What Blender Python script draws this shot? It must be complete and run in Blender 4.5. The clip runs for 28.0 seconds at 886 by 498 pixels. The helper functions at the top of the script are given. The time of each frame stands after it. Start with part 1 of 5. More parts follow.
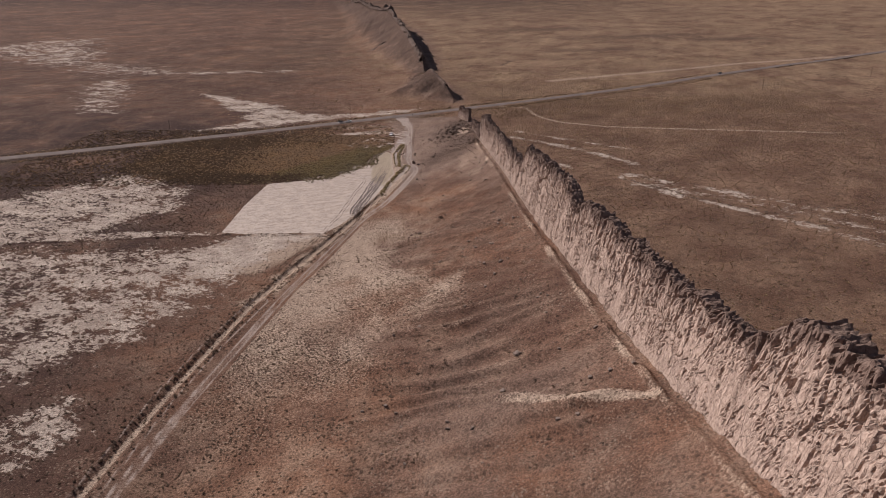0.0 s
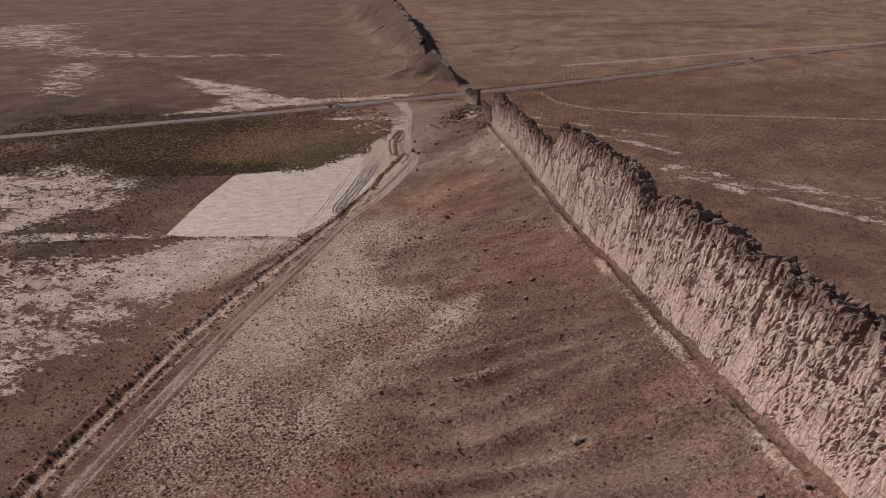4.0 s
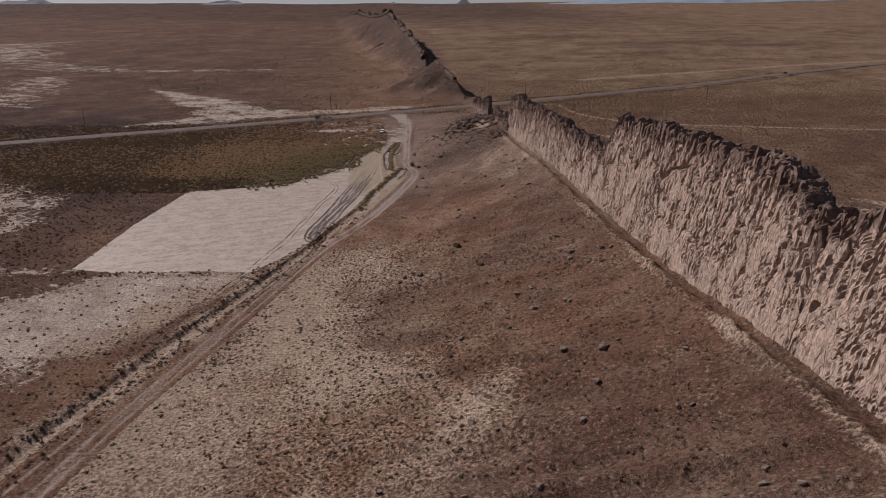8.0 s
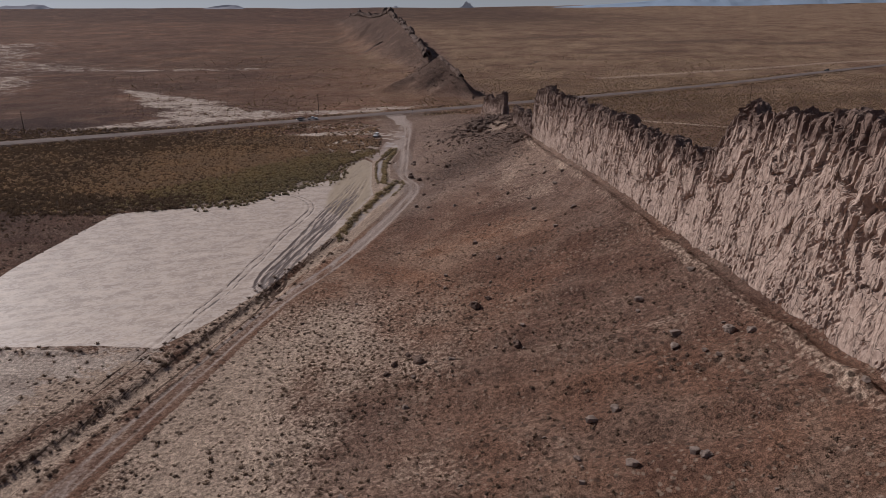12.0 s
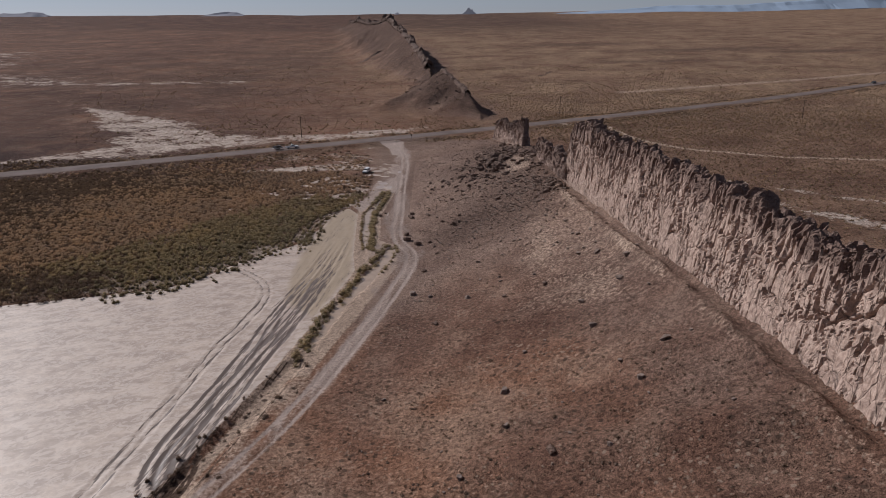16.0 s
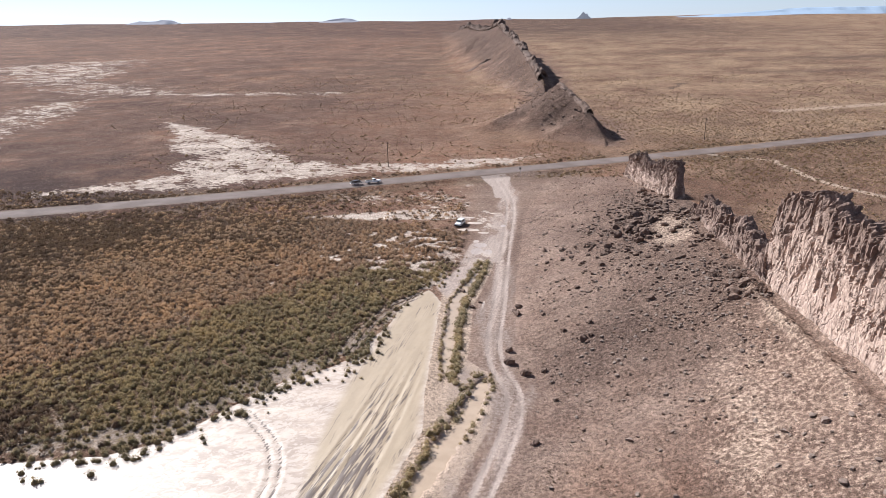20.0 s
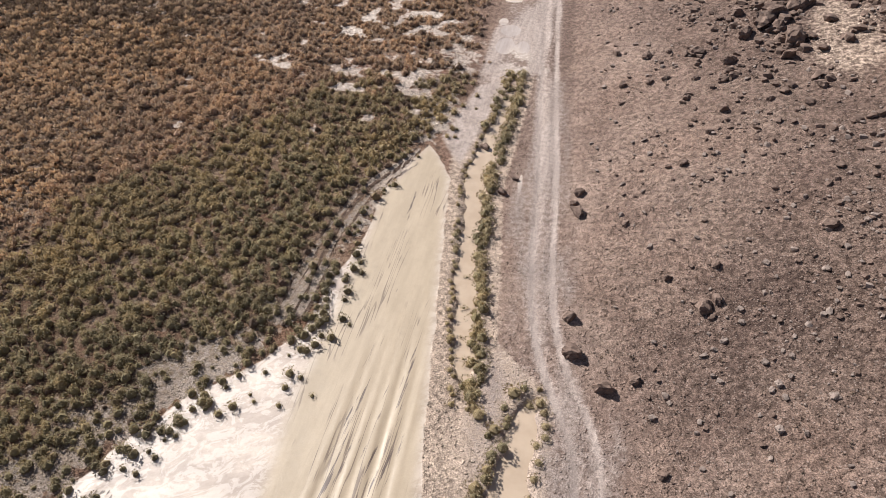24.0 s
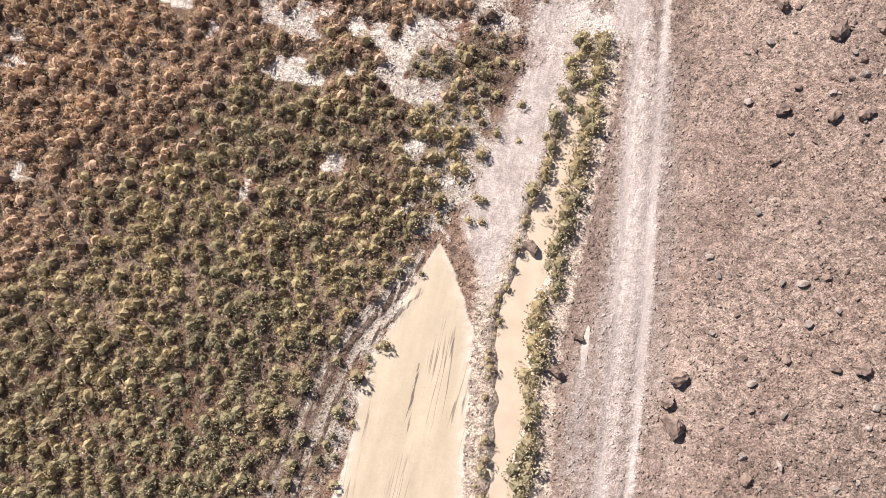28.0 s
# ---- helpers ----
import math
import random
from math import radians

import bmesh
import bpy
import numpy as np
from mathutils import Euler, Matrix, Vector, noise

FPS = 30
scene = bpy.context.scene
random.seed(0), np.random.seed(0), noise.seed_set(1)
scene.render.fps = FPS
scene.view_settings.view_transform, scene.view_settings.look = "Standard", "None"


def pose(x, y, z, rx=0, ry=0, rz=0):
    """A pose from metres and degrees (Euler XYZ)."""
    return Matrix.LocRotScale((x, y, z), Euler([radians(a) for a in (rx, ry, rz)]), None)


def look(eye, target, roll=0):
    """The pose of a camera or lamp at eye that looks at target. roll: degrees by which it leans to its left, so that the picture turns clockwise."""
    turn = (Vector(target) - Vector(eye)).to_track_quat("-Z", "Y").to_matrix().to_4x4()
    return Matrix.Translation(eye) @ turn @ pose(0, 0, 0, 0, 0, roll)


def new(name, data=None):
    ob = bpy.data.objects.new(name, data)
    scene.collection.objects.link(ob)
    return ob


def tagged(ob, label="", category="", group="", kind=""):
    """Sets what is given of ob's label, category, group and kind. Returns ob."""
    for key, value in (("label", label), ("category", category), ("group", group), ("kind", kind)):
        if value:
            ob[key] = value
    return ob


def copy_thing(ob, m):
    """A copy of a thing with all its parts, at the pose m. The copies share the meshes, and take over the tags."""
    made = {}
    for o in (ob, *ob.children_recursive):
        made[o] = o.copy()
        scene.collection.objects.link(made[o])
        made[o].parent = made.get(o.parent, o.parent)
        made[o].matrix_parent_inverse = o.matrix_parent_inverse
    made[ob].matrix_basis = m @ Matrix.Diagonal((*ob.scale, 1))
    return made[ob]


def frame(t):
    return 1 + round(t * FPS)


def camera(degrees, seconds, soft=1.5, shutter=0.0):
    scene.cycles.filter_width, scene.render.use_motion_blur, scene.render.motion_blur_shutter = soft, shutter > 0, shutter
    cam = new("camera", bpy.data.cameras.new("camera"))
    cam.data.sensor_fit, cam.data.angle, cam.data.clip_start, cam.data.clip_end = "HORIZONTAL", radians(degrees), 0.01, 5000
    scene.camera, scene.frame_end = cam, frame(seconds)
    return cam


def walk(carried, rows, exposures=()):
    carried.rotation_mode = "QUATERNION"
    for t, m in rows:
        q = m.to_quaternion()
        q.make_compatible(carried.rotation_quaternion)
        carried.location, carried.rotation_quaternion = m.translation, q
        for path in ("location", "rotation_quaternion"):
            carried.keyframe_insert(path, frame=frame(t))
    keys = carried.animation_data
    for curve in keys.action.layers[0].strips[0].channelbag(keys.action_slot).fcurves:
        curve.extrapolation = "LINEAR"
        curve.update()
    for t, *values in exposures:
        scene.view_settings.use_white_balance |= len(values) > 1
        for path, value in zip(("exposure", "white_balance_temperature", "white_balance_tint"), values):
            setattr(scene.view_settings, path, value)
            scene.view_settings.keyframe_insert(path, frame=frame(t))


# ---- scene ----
cam = camera(64.9, 28.0, 0.6)
METRES, EYE, TILT, LEAN, TURN = 480.0, 116.3, -21.65, 0.65, 0.0
ROWS = [
    (0.0, 0.0, 0.0, 0.0, 0.0, 0.0, -0.0),
    (0.5, -0.0007, 0.0191, 0.0013, -0.02, -0.09, -0.04),
    (1.0, -0.0013, 0.0385, 0.0024, -0.02, -0.13, -0.07),
    (1.5, -0.002, 0.058, 0.0036, -0.02, -0.17, -0.12),
    (2.0, -0.0026, 0.0775, 0.0047, -0.03, -0.19, -0.16),
    (2.5, -0.0032, 0.0969, 0.0057, -0.03, -0.19, -0.2),
    (3.0, -0.004, 0.1161, 0.0066, -0.03, -0.17, -0.22),
    (3.5, -0.0047, 0.1352, 0.0076, -0.03, -0.19, -0.27),
    (5.5, -0.0073, 0.2103, 0.0109, -0.0, -0.13, -0.36),
    (6.0, -0.008, 0.2291, 0.0117, 0.01, 0.41, -0.34),
    (6.5, -0.0086, 0.2479, 0.0125, 0.01, 0.97, -0.36),
    (7.0, -0.0089, 0.2667, 0.0133, 0.05, 2.0, -0.32),
    (7.5, -0.0096, 0.2852, 0.0139, 0.03, 2.2, -0.36),
    (8.0, -0.0101, 0.3038, 0.0145, 0.03, 2.2, -0.4),
    (8.5, -0.0105, 0.3223, 0.0154, 0.07, 2.16, -0.37),
    (9.0, -0.011, 0.3408, 0.0161, 0.08, 2.16, -0.39),
    (9.5, -0.0116, 0.3593, 0.0169, 0.11, 2.16, -0.42),
    (10.0, -0.0121, 0.3778, 0.0179, 0.14, 2.15, -0.44),
    (10.5, -0.0126, 0.3942, 0.0225, 0.13, 2.37, -0.44),
    (11.0, -0.0129, 0.4099, 0.0284, 0.16, 2.49, -0.42),
    (11.5, -0.0132, 0.4254, 0.0347, 0.23, 2.58, -0.39),
    (12.0, -0.0134, 0.4408, 0.041, 0.28, 2.65, -0.35),
    (12.5, -0.0136, 0.4561, 0.0473, 0.34, 2.74, -0.3),
    (14.5, -0.0158, 0.5173, 0.072, 0.33, 3.0, -0.4),
    (15.0, -0.016, 0.5335, 0.0785, 0.39, 3.03, -0.33),
    (15.5, -0.0163, 0.5491, 0.0847, 0.44, 3.08, -0.3),
    (16.0, -0.0167, 0.5652, 0.0912, 0.47, 3.12, -0.26),
    (16.5, -0.0174, 0.5812, 0.0976, 0.97, 3.17, -0.45),
    (17.0, -0.0176, 0.5976, 0.1039, 2.85, 3.26, -1.08),
    (17.5, -0.0185, 0.6137, 0.1105, 3.62, 3.29, -1.37),
    (18.0, -0.0194, 0.63, 0.1169, 4.86, 3.33, -1.79),
    (18.5, -0.0205, 0.6464, 0.1234, 6.44, 3.34, -2.34),
    (19.0, -0.0221, 0.6627, 0.1298, 7.92, 3.34, -2.87),
    (19.5, -0.0239, 0.679, 0.1364, 8.74, 3.29, -3.12),
    (20.0, -0.0263, 0.6954, 0.1429, 8.75, 3.26, -3.07),
    (20.5, -0.0291, 0.7118, 0.1494, 8.75, 3.23, -3.04),
    (21.0, -0.0321, 0.7278, 0.1555, 8.74, 2.21, -3.08),
    (21.5, -0.0352, 0.744, 0.1618, 8.75, -1.54, -3.09),
    (22.0, -0.0384, 0.7603, 0.168, 8.78, -5.84, -3.1),
    (22.5, -0.0417, 0.7764, 0.1742, 8.8, -10.26, -3.11),
    (24.5, -0.0535, 0.8405, 0.1991, 9.13, -27.22, -2.71),
    (25.0, -0.0569, 0.8567, 0.2056, 9.17, -31.35, -2.7),
    (25.5, -0.0602, 0.873, 0.212, 9.21, -35.69, -2.66),
    (26.0, -0.0633, 0.8891, 0.2183, 9.28, -40.23, -2.63),
    (26.5, -0.0662, 0.9049, 0.2245, 9.34, -44.96, -2.57),
    (27.0, -0.0692, 0.9202, 0.2306, 9.38, -49.48, -2.53),
    (27.5, -0.0722, 0.9361, 0.2369, 9.45, -53.77, -2.48),
    (28.0, -0.0754, 0.9518, 0.2432, 9.49, -57.87, -2.46),
]
EXPOSURES = [(0.0, 0.12, 6360, 16.3), (3.5, 0.0, 6360, 16.3), (6.0, -0.17, 6360, 16.3), (8.0, -0.33, 6260, 15.8), (12.0, -0.37, 6060, 14.8), (15.0, -0.29, 5960, 13.8), (17.0, -0.02, 5920, 12.8), (18.0, 0.32, 5820, 11.3), (19.0, 0.88, 5770, 10.3), (20.0, 1.12, 5770, 8.5), (22.0, 1.17, 5870, 7.5), (25.0, 1.02, 5970, 7.5), (26.5, 1.22, 6000, 7.5), (28.0, 1.59, 5870, 7.5)]
walk(cam, [(t, pose(0, 0, EYE, TILT, LEAN, TURN) @ pose(METRES * x, METRES * y, METRES * z, 90 + pitch, roll, yaw)) for t, x, y, z, yaw, pitch, roll in ROWS], EXPOSURES)


# ---------- world, sun ----------
SUN_AZ, SUN_EL = (-0.80, 0.60), 34.0          # horizontal direction to the sun, elevation
world = bpy.data.worlds.new("sky")
scene.world = world
world.use_nodes = True
wn = world.node_tree.nodes
sky = wn.new("ShaderNodeTexSky")
sky.sky_type, sky.sun_disc = "NISHITA", False
sky.sun_elevation = radians(SUN_EL)
sky.sun_rotation = math.atan2(SUN_AZ[0], SUN_AZ[1])
sky.altitude, sky.air_density, sky.dust_density, sky.ozone_density = 1500, 1.0, 0.3, 2.0
calm = wn.new("ShaderNodeHueSaturation")
calm.inputs["Saturation"].default_value = 0.45
world.node_tree.links.new(sky.outputs[0], calm.inputs["Color"])
clear = wn.new("ShaderNodeMix")
clear.data_type, clear.blend_type = "RGBA", "MULTIPLY"
clear.inputs[0].default_value, clear.inputs[7].default_value = 1.0, (0.93, 0.98, 1.13, 1)
world.node_tree.links.new(calm.outputs[0], clear.inputs[6])
world.node_tree.links.new(clear.outputs[2], wn["Background"].inputs[0])
wn["Background"].inputs[1].default_value = 0.045
sun = new("sun", bpy.data.lights.new("sun", "SUN"))
sun.data.energy, sun.data.angle, sun.data.color = 5.0, radians(0.55), (1.0, 0.94, 0.86)
sd = Vector((SUN_AZ[0], SUN_AZ[1], 0)).normalized() * math.cos(radians(SUN_EL)) + Vector((0, 0, math.sin(radians(SUN_EL))))
sun.matrix_world = look(Vector((0, 300, 0)) + sd * 600, (0, 300, 0))

# ---------- numeric noise ----------


def hash2(i, j, seed):
    h = (i.astype(np.int64) * 374761393 + j.astype(np.int64) * 668265263 + seed * 974634) & 0xFFFFFFFF
    h = ((h ^ (h >> 13)) * 1274126177) & 0xFFFFFFFF
    return ((h ^ (h >> 16)) & 0xFFFF) / 65535.0


def vnoise(x, y, seed=0):
    """Smooth value noise, -1 to 1."""
    x, y = np.asarray(x, float), np.asarray(y, float)
    i, j = np.floor(x), np.floor(y)
    u, v = x - i, y - j
    u, v = u * u * (3 - 2 * u), v * v * (3 - 2 * v)
    a, b = hash2(i, j, seed), hash2(i + 1, j, seed)
    c, d = hash2(i, j + 1, seed), hash2(i + 1, j + 1, seed)
    return ((a * (1 - u) + b * u) * (1 - v) + (c * (1 - u) + d * u) * v) * 2 - 1


def fbm(x, y, seed=0, octaves=4, gain=0.5):
    total, amp, f = 0.0, 1.0, 1.0
    for k in range(octaves):
        total = total + amp * vnoise(x * f + 17.3 * k, y * f - 9.1 * k, seed + k)
        amp, f = amp * gain, f * 2.03
    return total


def cells(x, y, seed=0):
    """Nearest and second nearest cell distance, and the cell's random number."""
    x, y = np.asarray(x, float), np.asarray(y, float)
    i, j = np.floor(x), np.floor(y)
    f1, f2, ident = np.full(x.shape, 9.0), np.full(x.shape, 9.0), np.zeros(x.shape)
    for a in (-1, 0, 1):
        for b in (-1, 0, 1):
            px = i + a + hash2(i + a, j + b, seed)
            py = j + b + hash2(i + a, j + b, seed + 7)
            d = np.hypot(px - x, py - y)
            near = d < f1
            f2 = np.where(near, f1, np.minimum(f2, d))
            ident = np.where(near, hash2(i + a, j + b, seed + 13), ident)
            f1 = np.where(near, d, f1)
    return f1, f2, ident


def smooth(a, b, x):
    t = np.clip((x - a) / (b - a), 0, 1)
    return t * t * (3 - 2 * t)


def line_dist(x, y, pts):
    """Distance to a polyline, and the value that rides on it (third number of each point)."""
    best, val = np.full(x.shape, 1e9), np.zeros(x.shape)
    for p, q in zip(pts[:-1], pts[1:]):
        dx, dy = q[0] - p[0], q[1] - p[1]
        s = np.clip(((x - p[0]) * dx + (y - p[1]) * dy) / (dx * dx + dy * dy), 0, 1)
        d = np.hypot(x - p[0] - s * dx, y - p[1] - s * dy)
        near = d < best
        best = np.where(near, d, best)
        if len(p) > 2:
            val = np.where(near, p[2] + s * (q[2] - p[2]), val)
    return best, val


def inside(x, y, poly):
    """Signed distance to a polygon, positive inside."""
    d, _ = line_dist(x, y, poly + poly[:1])
    odd = np.zeros(x.shape, bool)
    for p, q in zip(poly, poly[1:] + poly[:1]):
        if p[1] != q[1]:
            cross = (p[1] > y) != (q[1] > y)
            odd ^= cross & (x < (q[0] - p[0]) * (y - p[1]) / (q[1] - p[1]) + p[0])
    return np.where(odd, d, -d)


def rounded(pts, times=2):
    """A polyline with its corners cut."""
    for _ in range(times):
        cut = [pts[0]]
        for p, q in zip(pts[:-1], pts[1:]):
            cut += [tuple(a * 0.75 + b * 0.25 for a, b in zip(p, q)), tuple(a * 0.25 + b * 0.75 for a, b in zip(p, q))]
        pts = cut + [pts[-1]]
    return pts


# ---------- the plan ----------
ROAD = [(-1500, -160), (-700, 268), (-306, 466), (-242, 498), (-189, 526), (-143, 548), (-88, 578), (-43, 604), (-10, 620), (18, 638),
        (65, 665), (147, 712), (230, 762), (320, 824), (430, 885), (900, 1150), (2200, 1900)]
TRACK = [(-92, 40), (-81, 135), (-76, 171), (-70, 207), (-63, 247), (-53, 288), (-43, 334), (-34, 356), (-29.1, 374), (-26.3, 386.5), (-23.3, 400), (-20.3, 415),
         (-18.5, 427), (-18.7, 435.5), (-22.3, 443.5), (-24.2, 453), (-24.5, 474), (-25.5, 492), (-26.5, 520), (-27, 545), (-29, 567), (-36, 596)]
DITCH = [(-30.8, 499, 0.05), (-31.1, 492, 0.5), (-31.7, 488, 0.6), (-32.1, 484, 0.8), (-32.7, 480, 0.9), (-33.5, 475.3, 1.05), (-33.4, 470, 1.05),
         (-33.1, 465, 0.95), (-32.9, 461, 0.8), (-32.4, 456, 0.95), (-31.9, 451, 0.85), (-31.4, 446, 0.7), (-30.6, 441, 0.55), (-30.1, 437, 0.05)]
DITCH_LOW = [(-24.0, 441, 0.05), (-24.4, 437, 1.1), (-25.6, 429, 1.4), (-27.6, 420, 1.4), (-30.6, 407, 1.1), (-32.8, 396.5, 0.8), (-34.2, 385.7, 0.6), (-35.6, 376, 0.05)]
GULLY = [(-36, 376), (-46, 335), (-56, 300), (-65, 272), (-74, 238), (-79, 208), (-84, 176), (-89, 135), (-100, 40)]
PAN = [(-41, 479), (-42.9, 473.5), (-45, 467.5), (-45.3, 459), (-47.2, 452), (-48.2, 445), (-51.5, 440), (-57, 435), (-61, 429), (-65, 421), (-69, 414.5),
       (-75, 410.5), (-90, 406.5), (-106, 402), (-109, 360), (-109, 318), (-97, 315), (-71, 316), (-59, 315), (-53, 326), (-46.4, 343), (-39.6, 372),
       (-34.8, 399), (-31.6, 423), (-33.3, 433.6), (-34.6, 446.5), (-36.0, 461), (-37, 472), (-39.1, 476.3)]
LANE = [(-41, 479), (-42.9, 473.5), (-45, 467.5), (-45.0, 459), (-45.6, 447), (-46.6, 436), (-46, 420), (-44, 404), (-36.5, 396), (-32.2, 421), (-33.5, 433.6),
        (-34.8, 446.5), (-36.2, 461), (-37.2, 472), (-39.1, 476.3)]
RUTS = [
    [(-37.3, 450), (-37.6, 440.5), (-38.6, 423.4), (-39.7, 413), (-41.1, 402), (-42, 394), (-42.8, 384), (-43.8, 376), (-45.2, 366), (-47.6, 352), (-47.6, 346),
     (-45.6, 341), (-44, 336), (-47, 322), (-53, 298)],
    [(-39.6, 446), (-40.6, 430), (-42.4, 413), (-44.0, 400), (-45.1, 388), (-46, 376), (-47, 366), (-49, 355), (-49, 345), (-46.5, 340), (-44.6, 343), (-45.5, 348)],
    [(-36.2, 452), (-36.3, 432), (-37.2, 415), (-38.6, 402), (-40.4, 389), (-42.0, 376), (-43.8, 363), (-45.2, 353), (-44.0, 346), (-44.8, 341)],
    [(-60, 424.2), (-58.0, 422.6), (-52.5, 417.3), (-49.0, 410.2), (-48.4, 402.2), (-49.4, 394), (-50.9, 386.5), (-51.8, 376), (-52.8, 363.3), (-53.9, 348), (-57, 330),
     (-60, 312), (-66, 290), (-72, 268)],
    [(-41.7, 478.4), (-43.8, 474.2), (-47.7, 468.8), (-49.3, 463.9), (-50.3, 458.9), (-50.7, 455.1), (-51.0, 451.1), (-51.4, 448)],
    [(-42.6, 474.3), (-45.9, 469.6), (-47.0, 465.8), (-48.0, 461.6), (-48.7, 457.3), (-48.8, 451.1), (-49.2, 447)],
]
TRACK, RUTS = rounded(TRACK), [rounded(r, 1) for r in RUTS]
FACE_Y, FACE_X = (0, 157, 1000), (59.3, 47, -19.2)
BASE_Y = (-60, 60, 87, 103, 128, 164, 218, 265, 301, 370, 415, 455, 490, 517, 540, 560, 590, 612)
BASE_Z = (44, 43, 40, 37, 33, 28.5, 25, 21, 19.8, 18.5, 15.5, 13.5, 12.3, 12, 8.5, 6, 1.8, 0)
TOE_Y = (-60, 135, 171, 207, 247, 288, 334, 360, 394, 418, 436, 457, 480, 545, 600)
TOE_X = (-90, -78, -73, -67, -60, -50, -40, -32, -23, -17, -14, -20, -21.5, -23, -16)
RIDGE = [(9, 680, 2), (2, 700, 12), (-13, 735, 24), (-19, 785, 13), (-24, 850, 6), (-27, 905, 11), (-42, 1000, 22), (-68, 1180, 33), (-84, 1290, 36),
         (-101, 1385, 44), (-128, 1520, 33), (-168, 1720, 26), (-222, 1960, 27), (-300, 2300, 10), (-380, 2600, 0)]


def face(y):
    return np.interp(y, FACE_Y, FACE_X)


def rib(s, x):
    """Low spurs, one about every ten metres along the slope, 0 to 1."""
    w = s / 10.5 + 0.55 * vnoise(s / 23, x / 45, 7) + 0.12 * vnoise(s / 9, x / 14, 14)
    return (0.5 + 0.5 * np.cos(2 * math.pi * w)) ** 1.4 * (0.6 + 0.4 * vnoise(s / 17, x / 45, 8))


def height(x, y):
    """The lie of the land."""
    x, y = np.asarray(x, float), np.asarray(y, float)
    f, toe, zb = face(y), np.interp(y, TOE_Y, TOE_X), np.interp(y, BASE_Y, BASE_Z)
    u = np.clip((x - toe) / (f - toe), 0, 1)
    power = np.interp(y, (330, 395, 440, 470), (1.9, 1.75, 1.3, 0.95))
    z = zb * u ** power
    # spurs and rills that run down from the wall
    s = y + 3 * vnoise(x / 26, y / 30, 3) - 14 * (1 - u)
    amp = np.interp(y, (100, 300, 400, 440), (1.0, 0.9, 0.5, 0.0)) * smooth(0.25, 0.6, u) * (1 - smooth(0.86, 1.0, u) * 0.6)
    z = z + amp * (rib(s, x) * 1.5 + 0.45 * vnoise(s / 3.6, x / 70, 6) + 0.22 * vnoise(s / 1.9, x / 50, 5) - 0.8)
    z = z + 1.5 * smooth(0.3, 0.65, u) * (1 - smooth(0.88, 1, u)) * np.exp(-((s - 333) / 5.0) ** 2)
    z = z + 1.4 * np.exp(-((y - 146 + 0.65 * (x - 18)) / 4.0) ** 2) * smooth(0.66, 0.8, u) * (1 - smooth(0.9, 1, u))
    # ledge and groove under the wall
    d = f - x
    low = smooth(70, 90, y) * (1 - smooth(450, 470, y))
    z = z - 0.8 * low * np.exp(-((d - 1.0) / 1.0) ** 2)
    z = z + low * np.clip(0.75 + 0.7 * fbm(y / 4, d / 30, 9, 4), 0, 1.6) * np.exp(-((d - 3.3 - 0.5 * vnoise(y / 5, d * 0, 10)) / 0.8) ** 2)
    # far side of the wall
    v = np.clip((x - f - 5) / np.interp(y, (150, 450), (42, 30)), 0, 1)
    z = np.where(x > f + 5, zb * 0.8 * (1 - v) ** 2, z)
    # the ridge beyond the road
    n, top = line_dist(x, y, RIDGE)
    rx = np.interp(y, [p[1] for p in RIDGE], [p[0] for p in RIDGE])
    wide = np.where(x < rx, 1.75 * top + 9 + 0.9 * np.maximum(top - 20, 0), 0.75 * top + 4)
    k = np.clip(1 - n / np.maximum(wide, 1), 0, 1)
    lean = np.where(x < rx, k ** 1.45, k ** 1.15)
    z = z + top * lean * (1 + (0.34 * fbm(x / 16, y / 16, 15, 4) + 0.22 * np.cos(y / 5.5 + 3 * vnoise(x / 30, y / 40, 16))) * (1 - k))
    # the plain climbs gently into the distance, with low swells
    r = np.hypot(x, y - 300)
    z = z + 0.0165 * np.maximum(r - 320, 0) ** 2 / (np.maximum(r - 320, 0) + 260)
    z = z + smooth(500, 1500, r) * 5 * vnoise(x / 420, y / 260, 21) + smooth(120, 500, np.abs(x)) * 1.2 * vnoise(x / 130, y / 90, 22)
    # ditches, track bed, ruts
    wob = 0.45 * vnoise(x / 1.3, y / 1.3, 71) + 0.3 * vnoise(x / 3.1, y / 3.1, 72)
    for pts in (DITCH, DITCH_LOW):
        a, wa = line_dist(x, y, pts)
        a = np.maximum(a + wob, 0)
        z = z - 0.55 * (1 - smooth(wa * 0.8, wa + 0.9, a)) * smooth(0.05, 0.7, wa)
    a, _ = line_dist(x, y, GULLY)
    z = z - 0.7 * (1 - smooth(0.8, 2.6, a))
    a, _ = line_dist(x, y, TRACK)
    z = z - 0.10 * (np.exp(-((a - 0.95) / 0.35) ** 2))
    for k, rut in enumerate(RUTS):
        a, _ = line_dist(x, y, rut)
        a = a + 0.8 * (k > 3)
        z = z - (0.10 * np.exp(-((a - 0.8) / 0.28) ** 2) - 0.06 * np.exp(-((a - 1.3) / 0.3) ** 2)) * (1 if k > 2 else 1 - smooth(428, 452, y))
    # low bank along the south side of the pan
    a, _ = line_dist(x, y, [(-212, 305), (-143, 311), (-106, 313.5), (-72, 313)])
    z = z + 0.5 * np.exp(-(a / 0.9) ** 2)
    # road bank
    a, _ = line_dist(x, y, ROAD)
    z = z + 0.7 * (1 - smooth(6.0, 9.5, a))
    # rough surface
    flat = inside(x, y, PAN)
